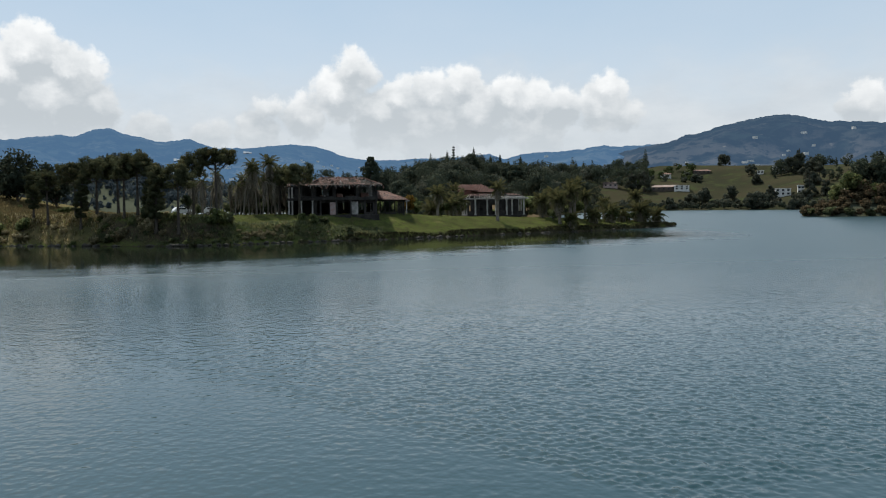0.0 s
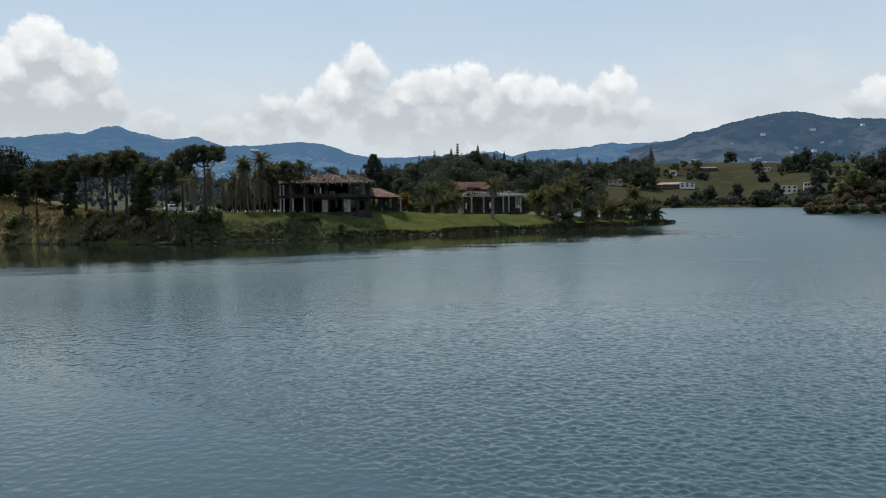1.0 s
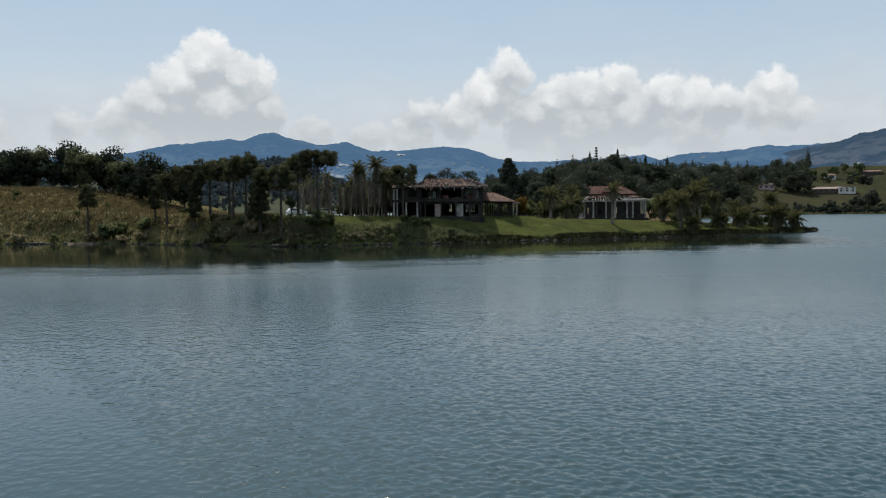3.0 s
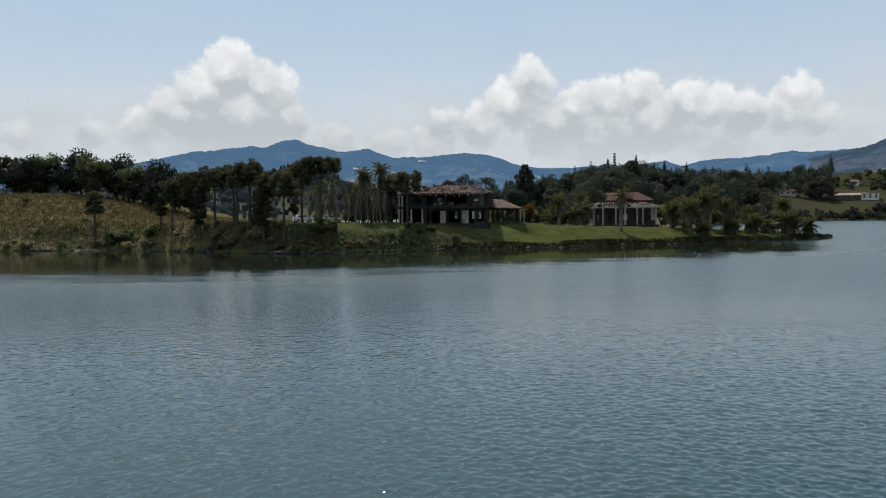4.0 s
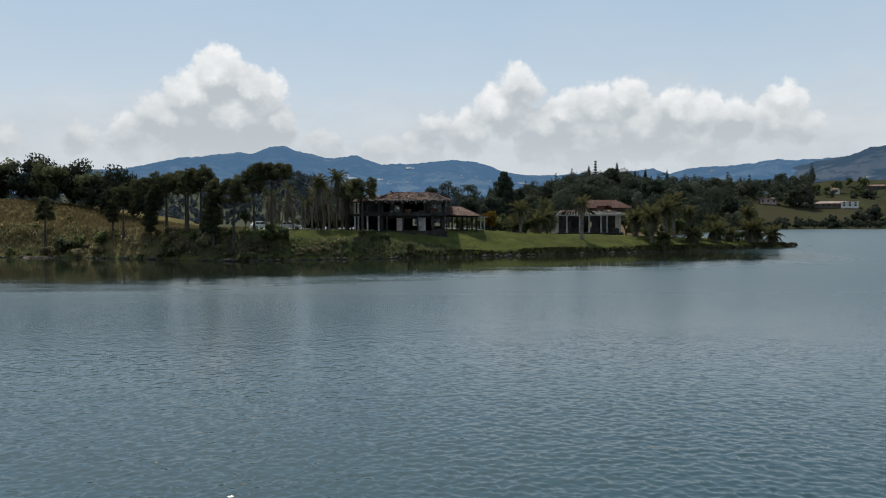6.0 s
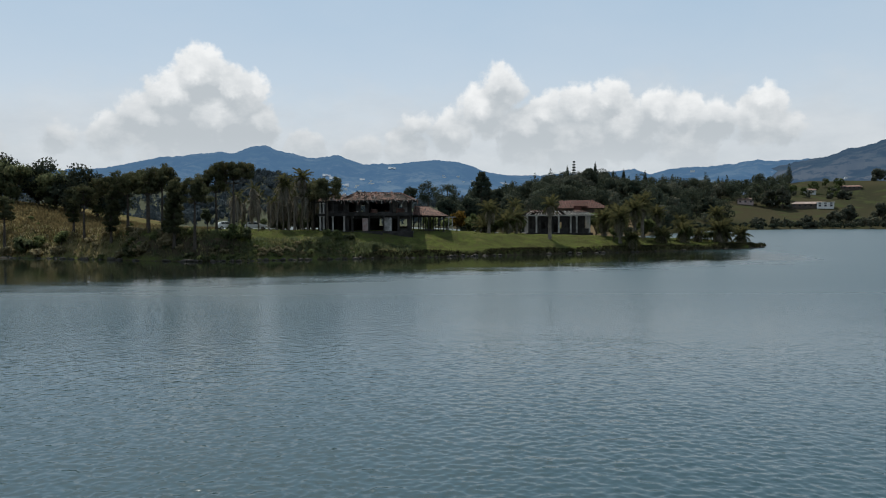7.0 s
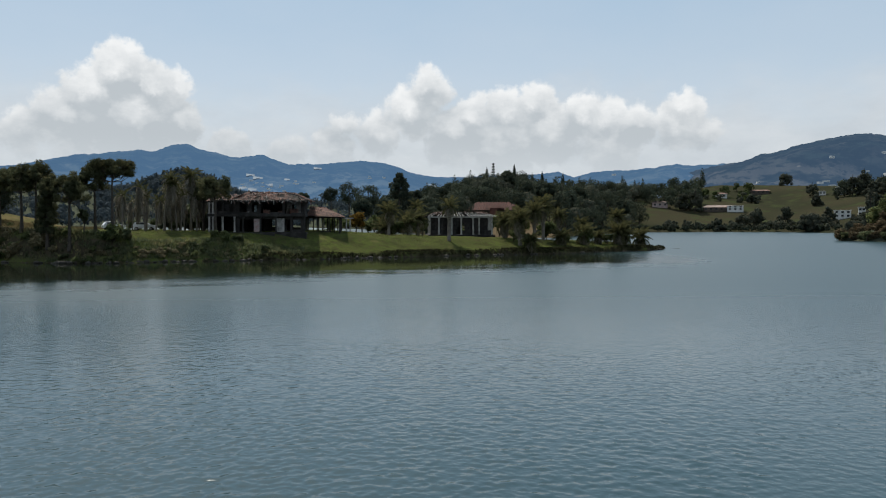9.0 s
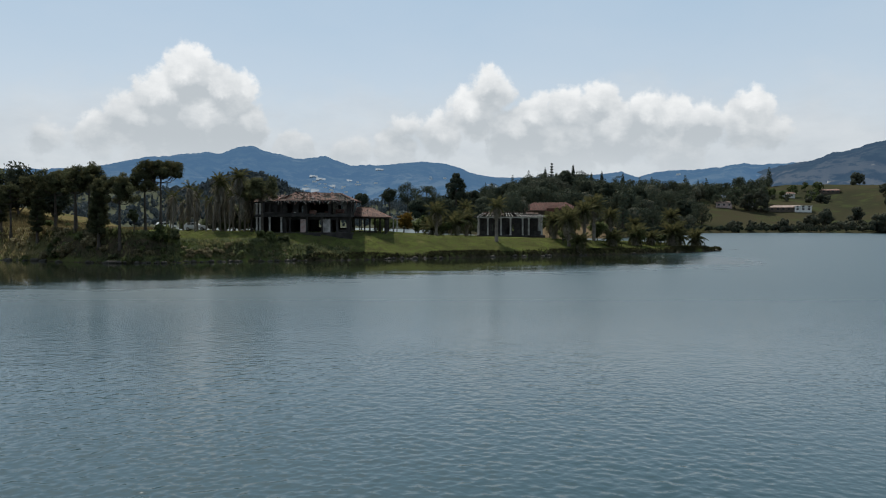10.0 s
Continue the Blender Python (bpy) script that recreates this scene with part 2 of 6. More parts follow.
M_ISLET = foliage("russet_islet_foliage", (0.075, 0.062, 0.038), (0.16, 0.13, 0.08), (0.17, 0.10, 0.06), 0.35, 0.6)
M_EDGE = foliage("dark_bank_sedge", (0.024, 0.026, 0.014), (0.058, 0.056, 0.028), None, 0.3)
M_PALE = two_tone("pale_limewash", (0.46, 0.445, 0.415), (0.25, 0.24, 0.22), 0.9, 6, third=(0.16, 0.15, 0.14))
M_BARK = two_tone("grey_bark", (0.075, 0.062, 0.05), (0.04, 0.034, 0.027), 1.5, 14)
M_BARK_PALE = two_tone("pale_palm_bark", (0.213, 0.188, 0.156), (0.125, 0.106, 0.088), 1.2, 9)
M_CONCRETE = two_tone("charred_concrete", (0.05, 0.046, 0.043), (0.018, 0.016, 0.015), 0.8, 7, third=(0.011, 0.01, 0.009))
M_PLASTER = two_tone("weathered_white_plaster", (0.50, 0.48, 0.45), (0.24, 0.23, 0.215), 0.9, 6, third=(0.10, 0.095, 0.09))
M_PINK = two_tone("faded_pink_plaster", (0.42, 0.27, 0.25), (0.50, 0.44, 0.41), 1.6, 8, third=(0.20, 0.15, 0.14))
M_DARK = two_tone("burnt_timber", (0.035, 0.03, 0.026), (0.02, 0.018, 0.016), 1.0, 9)
M_TILE = two_tone("old_clay_tile", (0.25, 0.135, 0.105), (0.09, 0.062, 0.054), 0.9, 5, third=(0.34, 0.27, 0.235))
M_TILE_RED = two_tone("red_clay_tile", (0.135, 0.052, 0.04), (0.085, 0.042, 0.035), 0.9, 5, third=(0.22, 0.12, 0.09))
M_WHITE = two_tone("white_painted_wall", (0.78, 0.77, 0.74), (0.62, 0.61, 0.58), 0.5, 4)
M_ROOF_DARK = two_tone("sooty_brown_roof_tile", (0.10, 0.066, 0.054), (0.06, 0.045, 0.04), 0.4, 3)
M_ROOF_PALE = two_tone("sunbleached_roof_tile", (0.34, 0.27, 0.235), (0.24, 0.18, 0.155), 0.3, 3)
# Wall brown mixed for a shadowed veranda front: the shade is in the colour
M_SHADY = two_tone("shade_brown_wall", (0.12, 0.095, 0.075), (0.08, 0.066, 0.055), 0.4, 3)
M_GLASS_DARK = material("dark_window_glass", 0.1, 0.5)[0]
M_GLASS_DARK.node_tree.nodes["Principled BSDF"].inputs["Base Color"].default_value = (0.02, 0.025, 0.03, 1)
M_CAR = two_tone("white_car_paint", (0.8, 0.81, 0.82), (0.74, 0.75, 0.76), 0.5, 3, 0.25, 0.5, 0.0)
M_SAND = two_tone("pale_shore_sand", (0.161, 0.118, 0.081), (0.105, 0.077, 0.053), 0.8, 7)
# Pale sheds toned down to blue-grey: haze put into their colour
M_SHED = two_tone("haze_tinted_greenhouse", (0.24, 0.29, 0.34), (0.17, 0.21, 0.26), 0.06, 0.5)
M_ROCK = two_tone("wet_dark_rock", (0.07, 0.062, 0.052), (0.035, 0.032, 0.028), 1.2, 8)


def ground_material():
    m, nt, b = material("ground", 1.0, 0.0)
    zone = nt.nodes.new("ShaderNodeAttribute")
    zone.attribute_name = "zone"
    zs = nt.nodes.new("ShaderNodeSeparateColor")
    nt.links.new(zone.outputs["Color"], zs.inputs[0])
    g = nt.nodes.new("ShaderNodeNewGeometry")
    gs = nt.nodes.new("ShaderNodeSeparateXYZ")
    nt.links.new(g.outputs["True Normal"], gs.inputs[0])
    n1, n2, n3 = noise_on(nt, 0.16, 4), noise_on(nt, 1.1, 5, 0.6), noise_on(nt, 6, 4)
    lawn = mixc(nt, ramp01(nt, n1, 0.35, 0.65), (0.098, 0.122, 0.032), (0.055, 0.07, 0.023))
    lawn = mixc(nt, ramp01(nt, n2, 0.42, 0.66), lawn, (0.075, 0.072, 0.032))
    lawn = mixc(nt, op(nt, "MULTIPLY", ramp01(nt, noise_on(nt, 0.42, 6, 0.7), 0.47, 0.6), 0.75), lawn, (0.048, 0.05, 0.022))
    lawn = mixc(nt, op(nt, "MULTIPLY", ramp01(nt, noise_on(nt, 0.27, 5, 0.65), 0.58, 0.68), 0.6), lawn, (0.15, 0.14, 0.055))
    gold = mixc(nt, ramp01(nt, n2, 0.35, 0.65), (0.155, 0.12, 0.058), (0.105, 0.088, 0.045))
    gold = mixc(nt, ramp01(nt, n1, 0.5, 0.62), gold, (0.09, 0.088, 0.038))
    field = mixc(nt, ramp01(nt, noise_on(nt, 0.02, 4), 0.4, 0.6), (0.046, 0.041, 0.027), (0.030, 0.031, 0.021))
    field = mixc(nt, ramp01(nt, noise_on(nt, 0.08, 5, 0.65), 0.5, 0.66), field, (0.045, 0.055, 0.026))
    col = mixc(nt, zs.outputs[0], lawn, gold)
    col = mixc(nt, zs.outputs[1], col, field)
    col = mixc(nt, zone.outputs["Alpha"], col, mixc(nt, n2, (0.05, 0.06, 0.046), (0.085, 0.09, 0.066)))
    brown = mixc(nt, n2, (0.15, 0.105, 0.065), (0.09, 0.07, 0.045))
    col = mixc(nt, zs.outputs[2], col, brown)
    earth = mixc(nt, ramp01(nt, n2, 0.35, 0.65), (0.075, 0.058, 0.04), (0.035, 0.03, 0.022))
    steep = op(nt, "SUBTRACT", 1.0, ramp01(nt, gs.outputs[2], 0.52, 0.74))
    steep = op(nt, "MULTIPLY", steep, op(nt, "SUBTRACT", 1.0, op(nt, "MULTIPLY", zs.outputs[0], 0.85)))
    col = mixc(nt, steep, col, earth)
    col = mixc(nt, op(nt, "MULTIPLY", n3, 0.5), col, (0.03, 0.032, 0.014))
    nt.links.new(col, b.inputs["Base Color"])
    bump(nt, b, op(nt, "ADD", n3, n2), 0.12)
    return m


M_GROUND = ground_material()


def mountain_material(name, haze_glow, haze_mix, woods, fields):
    """Far range: wooded slopes with clearings, kilometres of haze mixed in as blue emission."""
    m, nt, b = material(name, 1.0, 0.0)
    n1 = noise_on(nt, 0.0035, 8, 0.68)
    n2 = noise_on(nt, 0.016, 6, 0.65)
    col = mixc(nt, ramp01(nt, n1, 0.44, 0.68), woods, fields)
    col = mixc(nt, ramp01(nt, n2, 0.40, 0.56), col, tuple(c * 0.3 for c in woods))
    c = nt.nodes.new("ShaderNodeTexCoord")
    sep = nt.nodes.new("ShaderNodeSeparateXYZ")
    nt.links.new(c.outputs["Object"], sep.inputs[0])
    low = op(nt, "SUBTRACT", 1.0, ramp01(nt, sep.outputs[2], 70, 210))
    plots = ramp01(nt, noise_on(nt, 0.011, 6, 0.6), 0.47, 0.56)
    col = mixc(nt, op(nt, "MULTIPLY", low, plots), col, tuple(c_ * 1.25 for c_ in fields))
    grove = ramp01(nt, noise_on(nt, 0.03, 4, 0.7), 0.52, 0.6)
    col = mixc(nt, op(nt, "MULTIPLY", grove, 0.85), col, tuple(c_ * 0.35 for c_ in woods))
    col = mixc(nt, op(nt, "MULTIPLY", low, ramp01(nt, noise_on(nt, 0.02, 3, 0.6), 0.68, 0.72)), col, (0.42, 0.38, 0.32))
    nt.links.new(col, b.inputs["Base Color"])
    # Blue haze put on the slopes as an even glow of their own
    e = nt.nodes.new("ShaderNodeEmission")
    e.inputs[0].default_value = (*haze_glow, 1)
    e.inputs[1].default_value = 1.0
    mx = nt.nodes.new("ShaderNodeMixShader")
    mx.inputs[0].default_value = haze_mix
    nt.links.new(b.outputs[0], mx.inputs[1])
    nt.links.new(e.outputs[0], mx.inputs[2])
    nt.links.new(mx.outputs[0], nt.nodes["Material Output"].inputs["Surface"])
    return m


M_RANGE = mountain_material("far_range_haze", (0.09, 0.185, 0.33), 0.74, (0.035, 0.05, 0.035), (0.16, 0.17, 0.13))
M_RANGE_NEAR = mountain_material("near_range_haze", (0.062, 0.112, 0.19), 0.64, (0.026, 0.038, 0.032), (0.10, 0.094, 0.082))


# ---------------------------------------------------------------- mesh tools
def quick_mesh(name, V, F, mats, mat_index=None, smooth=False):
    V, F = np.asarray(V, np.float32), np.asarray(F, np.int32)
    me = bpy.data.meshes.new(name)
    me.vertices.add(len(V))
    me.vertices.foreach_set("co", V.ravel())
    k = F.shape[1]
    me.loops.add(F.size)
    me.loops.foreach_set("vertex_index", F.ravel())
    me.polygons.add(len(F))
    me.polygons.foreach_set("loop_start", np.arange(0, F.size, k, dtype=np.int32))
    if smooth:
        me.polygons.foreach_set("use_smooth", np.ones(len(F), bool))
    for mt in (mats if isinstance(mats, (list, tuple)) else [mats]):
        me.materials.append(mt)
    if mat_index is not None:
        me.polygons.foreach_set("material_index", np.asarray(mat_index, np.int32))
    me.update(calc_edges=True)
    return me


def add(name, me, parent=None, label="", category="", group="", kind=""):
    ob = new(name, me)
    if parent:
        ob.parent = parent
    return tagged(ob, label, category, group, kind)


def part(name, bm, mat, parent, label=""):
    me = bpy.data.meshes.new(name)
    bm.to_mesh(me)
    bm.free()
    me.materials.append(mat)
    ob = add(name, me, parent)
    if label:
        ob["label"] = label
    return ob


def thing(name, x, y, z, label, category, group="", kind="", turn=0.0):
    ob = new(name)
    ob.empty_display_size = 0.3
    ob.matrix_world = pose(x, y, z, 0, 0, turn)
    return tagged(ob, label, category, group, kind)


def box(bm, x0, x1, y0, y1, z0, z1, bev=0.0):
    r = bmesh.ops.create_cube(bm, size=1.0, matrix=Matrix.LocRotScale(((x0 + x1) / 2, (y0 + y1) / 2, (z0 + z1) / 2), None, (x1 - x0, y1 - y0, z1 - z0)))
    if bev:
        es = list({e for v in r["verts"] for e in v.link_edges})
        bmesh.ops.bevel(bm, geom=es, offset=bev, segments=1, affect="EDGES")
    return bm


def a_box(x0, x1, y0, y1, z0, z1, bev=0.03):
    return box(bmesh.new(), x0, x1, y0, y1, z0, z1, bev)


def tube(points, radii, sides=7, rng=None, rough=0.0):
    """Verts and quads of a tapered tube along a line."""
    P = np.array(points, float)
    n = len(P)
    T = np.gradient(P, axis=0)
    T /= np.linalg.norm(T, axis=1)[:, None]
    ref = np.where(np.abs(T[:, 2:3]) > 0.8, np.array([[1.0, 0, 0]]), np.array([[0, 0, 1.0]]))
    A = np.cross(T, ref)
    A /= np.linalg.norm(A, axis=1)[:, None]
    B = np.cross(T, A)
    a = np.linspace(0, 2 * np.pi, sides, endpoint=False)
    R = np.array(radii, float)[:, None] * np.ones((1, sides))
    if rng is not None and rough:
        R *= 1 + rng.uniform(-rough, rough, R.shape)
    V = P[:, None] + R[..., None] * (np.cos(a)[None, :, None] * A[:, None] + np.sin(a)[None, :, None] * B[:, None])
    i, j = np.meshgrid(np.arange(n - 1), np.arange(sides), indexing="ij")
    j2 = (j + 1) % sides
    F = np.stack([i * sides + j, i * sides + j2, (i + 1) * sides + j2, (i + 1) * sides + j], -1).reshape(-1, 4)
    return V.reshape(-1, 3), F


def join(parts):
    Vs, Fs, k = [], [], 0
    for V, F in parts:
        Vs.append(V)
        Fs.append(np.asarray(F) + k)
        k += len(V)
    return np.concatenate(Vs), np.concatenate(Fs)


def leaves(centres, radii, per, size, rng, squash=0.8, fill=0.45, long=1.6, loose=0.7, rag=0.22):
    """Small leaf sprays spread through puffs; each is one bent quad of its own, turned outwards from its puff."""
    C, R = np.asarray(centres, float), np.asarray(radii, float)
    n = np.maximum(4, (per * (R / R.mean()) ** 2).astype(int))
    idx = np.repeat(np.arange(len(C)), n)
    d = rng.normal(size=(len(idx), 3))
    d /= np.linalg.norm(d, axis=1)[:, None]
    rad = R[idx] * (fill + (1 - fill) * rng.random(len(idx)) ** 0.5) * (1 + rag * rng.normal(size=len(idx)))
    P = C[idx] + d * rad[:, None] * np.array([1, 1, squash])
    nrm = d + rng.normal(size=d.shape) * loose
    nrm /= np.linalg.norm(nrm, axis=1)[:, None]
    u = np.cross(nrm, rng.normal(size=d.shape))
    u /= np.linalg.norm(u, axis=1)[:, None]
    v = np.cross(nrm, u)
    s = size * (0.55 + 0.9 * rng.random(len(idx)))[:, None]
    droop = np.array([0, 0, -0.25]) * s
    q = np.stack([P - u * s * long * 0.5, P - v * s * 0.4, P + u * s * long * 0.5 + droop, P + v * s * 0.4], 1)
    F = np.arange(len(idx) * 4).reshape(-1, 4)
    soft = d + 0.45 * rng.normal(size=d.shape) * min(1.0, loose)
    soft /= np.linalg.norm(soft, axis=1)[:, None]
    return q.reshape(-1, 3), F, np.repeat(soft, 4, axis=0)


def leaf_mesh(name, VFN, mat):
    """Leaf sprays whose shading rounds over each puff, as foliage does from far off."""
    V, F, N = VFN
    me = quick_mesh(name, V, F, mat, smooth=True)
    me.normals_split_custom_set_from_vertices(N.tolist())
    return me


def smooth01(t):
    t = np.clip(t, 0, 1)
    return t * t * (3 - 2 * t)


def vnoise(x, y, scale, seed=0):
    """Smooth value noise, vectorised."""
    x, y = np.asarray(x, float) / scale + seed * 17.3, np.asarray(y, float) / scale + seed * 9.1
    xi, yi = np.floor(x).astype(np.int64), np.floor(y).astype(np.int64)
    fx, fy = smooth01(x - xi), smooth01(y - yi)

    def r(a, b):
        h = (a * 374761393 + b * 668265263 + seed * 1442695) & 0xFFFFFFFF
        h = ((h ^ (h >> 13)) * 1274126177) & 0xFFFFFFFF
        return ((h ^ (h >> 16)) & 0xFFFF) / 65535.0 - 0.5
    return (r(xi, yi) * (1 - fx) + r(xi + 1, yi) * fx) * (1 - fy) + (r(xi, yi + 1) * (1 - fx) + r(xi + 1, yi + 1) * fx) * fy


def fbm2(x, y, scale, octaves=4, seed=0):
    return sum(vnoise(x, y, scale / 2 ** k, seed + k) / 2 ** k for k in range(octaves))


# ---------------------------------------------------------------- lie of the land
CX, CY = 9.0, 6.0                      # middle of the bay from which bearings are taken
SHORE_X = (-200, -130, -85, -69, -57, -50, -41, -33, -27, -20, -14, -8, -2, 5, 13, 23, 34, 44, 56, 66, 75, 81.2, 84.6)
SHORE_Y = (118, 134, 140, 140, 140.5, 139.5, 135, 131.5, 128.5, 125.5, 126, 129.5, 131.5, 133.5, 137.2, 142.5, 148.5, 152.8, 159, 165.5, 171.5, 178, 186)
TOP_X = (-90, -20, 6, 15, 24, 35, 50, 70, 80, 86)
TOP_Z = (4.7, 4.15, 4.15, 3.95, 3.2, 3.0, 2.4, 1.6, 0.95, 0.35)
BACK_X = (-60, -30, 0, 25, 50, 70, 82, 86)
BACK_Y = (230, 182, 180, 192, 196, 194, 189, 187)
FAR_AZ = (-60, -28, -22, -5, 1, 4, 7, 10, 15, 19, 24, 28, 33, 45, 60)
FAR_R = (700, 800, 900, 930, 640, 430, 300, 300, 320, 500, 545, 550, 520, 420, 360)
FAR_TOP = (30, 30, 30, 30, 20, 17, 20, 27, 24, 26, 32, 36, 38, 36, 30)
FAR_W = (500, 500, 500, 450, 330, 330, 330, 330, 330, 260, 240, 240, 240, 240, 240)


def height(x, y):
    x, y = np.asarray(x, float), np.asarray(y, float)
    wob = fbm2(x, y, 9, 3, 3) * 2.0 + vnoise(x, y, 2.6, 6) * 0.5
    near = np.interp(x, SHORE_X, SHORE_Y)
    back = np.interp(x, BACK_X, BACK_Y)
    top = np.interp(x, TOP_X, TOP_Z)
    d = y - near + wob
    db = back - y + wob
    shelf = np.where(x < -18, 1.0, 0.68 + 0.32 * smooth01((-18 - x) / 6 + 1))
    bank = shelf * smooth01(d / (4.2 + 4.5 * smooth01((-30 - x) / 10))) + (1 - shelf) * smooth01((d - 2.5) / 11.0)
    lip = smooth01(d / 1.1) * np.minimum(0.95, top)
    lawn = (lip + (top - np.minimum(0.95, top)) * smooth01((d - 0.4) / 11.0)) / np.maximum(top, 0.01)
    w = smooth01((x + 3) / 9)
    z = top * (bank * (1 - w) + lawn * w) * smooth01(db / 14)
    z += 5.2 * smooth01((y - 143) / 24) * smooth01((-37 - x) / 40) * smooth01((235 - y) / 40)
    land = (d > 0) & (db > 0) & (x < 88)
    z = np.where(land, z + (fbm2(x, y, 6, 3, 5) * 0.25 + fbm2(x, y, 2.2, 2, 8) * 0.12) * smooth01(d / 3), -1.2 - 0.8 * smooth01(np.abs(np.minimum(d, db)) / 10))
    # wooded islet off the point
    ax, ay = (x - 204) / 34, (y - 262) / 22
    islet = 1 - np.sqrt(ax * ax + ay * ay) + fbm2(x, y, 14, 3, 11) * 0.35
    z = np.where(islet > 0, np.maximum(z, 1.9 * smooth01(islet / 0.05) + 2.6 * smooth01(islet / 0.6) - 0.02), z)
    # far shore and hills
    az, r = np.degrees(np.arctan2(x - CX, y - CY)), np.hypot(x - CX, y - CY)
    rs = np.interp(az, FAR_AZ, FAR_R) + fbm2(x, y, 60, 3, 21) * 22
    f = (r - rs) / np.interp(az, FAR_AZ, FAR_W)
    far = np.interp(az, FAR_AZ, FAR_TOP) * smooth01(f) + 1.2 * smooth01(f / 0.02) + fbm2(x, y, 130, 4, 31) * 12 * smooth01(f)
    far = far + 46 * np.exp(-((az + 11.5) / 3.6) ** 2 - ((r - 1230) / 190) ** 2) + 40 * np.exp(-((az + 20) / 6) ** 2 - ((r - 1500) / 200) ** 2)
    return np.where((f > 0) & (x > -400 - y), np.maximum(z, far), z)


def build_ground():
    az = np.radians(np.concatenate([np.linspace(-75, -34, 60), np.linspace(-33.9, 41, 540), np.linspace(41.5, 75, 50)]))
    r = np.concatenate([np.linspace(60, 112, 8), np.linspace(114, 200, 136), 200 * (1800 / 200) ** np.linspace(0.006, 1, 130)])
    A, R = np.meshgrid(az, r, indexing="ij")
    X, Y = CX + R * np.sin(A), CY + R * np.cos(A)
    Z = height(X, Y)
    n, k = A.shape
    i, j = np.meshgrid(np.arange(n - 1), np.arange(k - 1), indexing="ij")
    F = np.stack([i * k + j, i * k + j + 1, (i + 1) * k + j + 1, (i + 1) * k + j], -1).reshape(-1, 4)
    me = quick_mesh("ground", np.stack([X, Y, Z], -1).reshape(-1, 3), F[:, ::-1], M_GROUND, smooth=True)
    gold = smooth01((-30 - X) / 9) * smooth01((Y - np.interp(X, SHORE_X, SHORE_Y) - 0.3) / 2.5) * (R < 330)
    field = (R > 230) * 1.0
    deg = np.degrees(A)
    brown = smooth01((deg - 8) / 2) * smooth01((16 - deg) / 2) * smooth01((R - 230) / 20) * smooth01((430 - R) / 60)
    scrub = np.maximum(smooth01((3 - deg) / 3) * (R > 330), (np.hypot(X - 204, Y - 262) < 45) * 1.0)
    col = np.stack([gold, field, brown, scrub], -1).reshape(-1, 4).astype(np.float32)
    at = me.color_attributes.new("zone", "FLOAT_COLOR", "POINT")
    at.data.foreach_set("color", col.ravel())
    add("ground", me, None, "grassy peninsula, far fields and wooded hills round a lake", "ground", kind="structure")


build_ground()


def build_water():
    """The lake: real wind waves in the bay, longer ones further out, a calm lee under the bank; flat elsewhere."""
    az = np.radians(np.linspace(-36, 44, 460))
    r = 9.0 * (80 / 9.0) ** np.linspace(0, 1, 680)
    A, R = np.meshgrid(az, r, indexing="ij")
    X, Y = CX + R * np.sin(A), CY + R * np.cos(A)
    step = R * 0.0033
    Z = np.zeros_like(X)
    for k, (cell, turn) in enumerate(((0.105, 24), (0.135, -20), (0.17, 12))):
        c, s_ = math.cos(math.radians(turn)), math.sin(math.radians(turn))
        n = vnoise(0.95 * (X * c - Y * s_), X * s_ + Y * c, cell, 60 + k)
        Z += WAVE_SLOPE * cell * n * smooth01(cell / (1.2 * step) - 0.5)
    across = Y - 0.55 * np.maximum(X, -20) + 14 * fbm2(X * 0.3, Y, 14, 3, 66)
    calm = smooth01((across - 108) / 16) * (1 - smooth01((across - 152) / 20))
    gust = 0.9 + 0.2 * smooth01(0.5 + 1.6 * fbm2(X * 0.4, Y, 60, 3, 67))
    rim = smooth01((R - 9) / 2) * smooth01((80 - R) / 45) * smooth01((A - az[0]) / 0.03) * smooth01((az[-1] - A) / 0.03)
    Z *= (1 - 0.8 * calm) * gust * rim
    n, k = A.shape
    i, j = np.meshgrid(np.arange(n - 1), np.arange(k - 1), indexing="ij")
    F = np.stack([i * k + j, (i + 1) * k + j, (i + 1) * k + j + 1, i * k + j + 1], -1).reshape(-1, 4)[:, ::-1]
    parts_ = [(np.stack([X, Y, Z], -1).reshape(-1, 3), F)]

    def flat(a0, a1, r0, r1, m):
        aa = np.radians(np.linspace(a0, a1, m))
        P = np.concatenate([np.stack([CX + q * np.sin(aa), CY + q * np.cos(aa), 0 * aa], -1) for q in (r0, r1)])
        q = np.arange(m - 1)
        parts_.append((P, np.stack([q, q + m, q + m + 1, q + 1], -1)[:, ::-1]))
    flat(-36, 44, 80, 5200, 460)
    flat(44, 324, 0.01, 5200, 90)
    flat(-36, 44, 0.01, 9.0, 460)
    V, F = join(parts_)
    add("water", quick_mesh("water", V, F[:, ::-1], M_WATER, smooth=True), None, "grey-blue lake water ruffled by small wind waves", "water", kind="structure")


WAVE_SLOPE = 0.172
build_water()


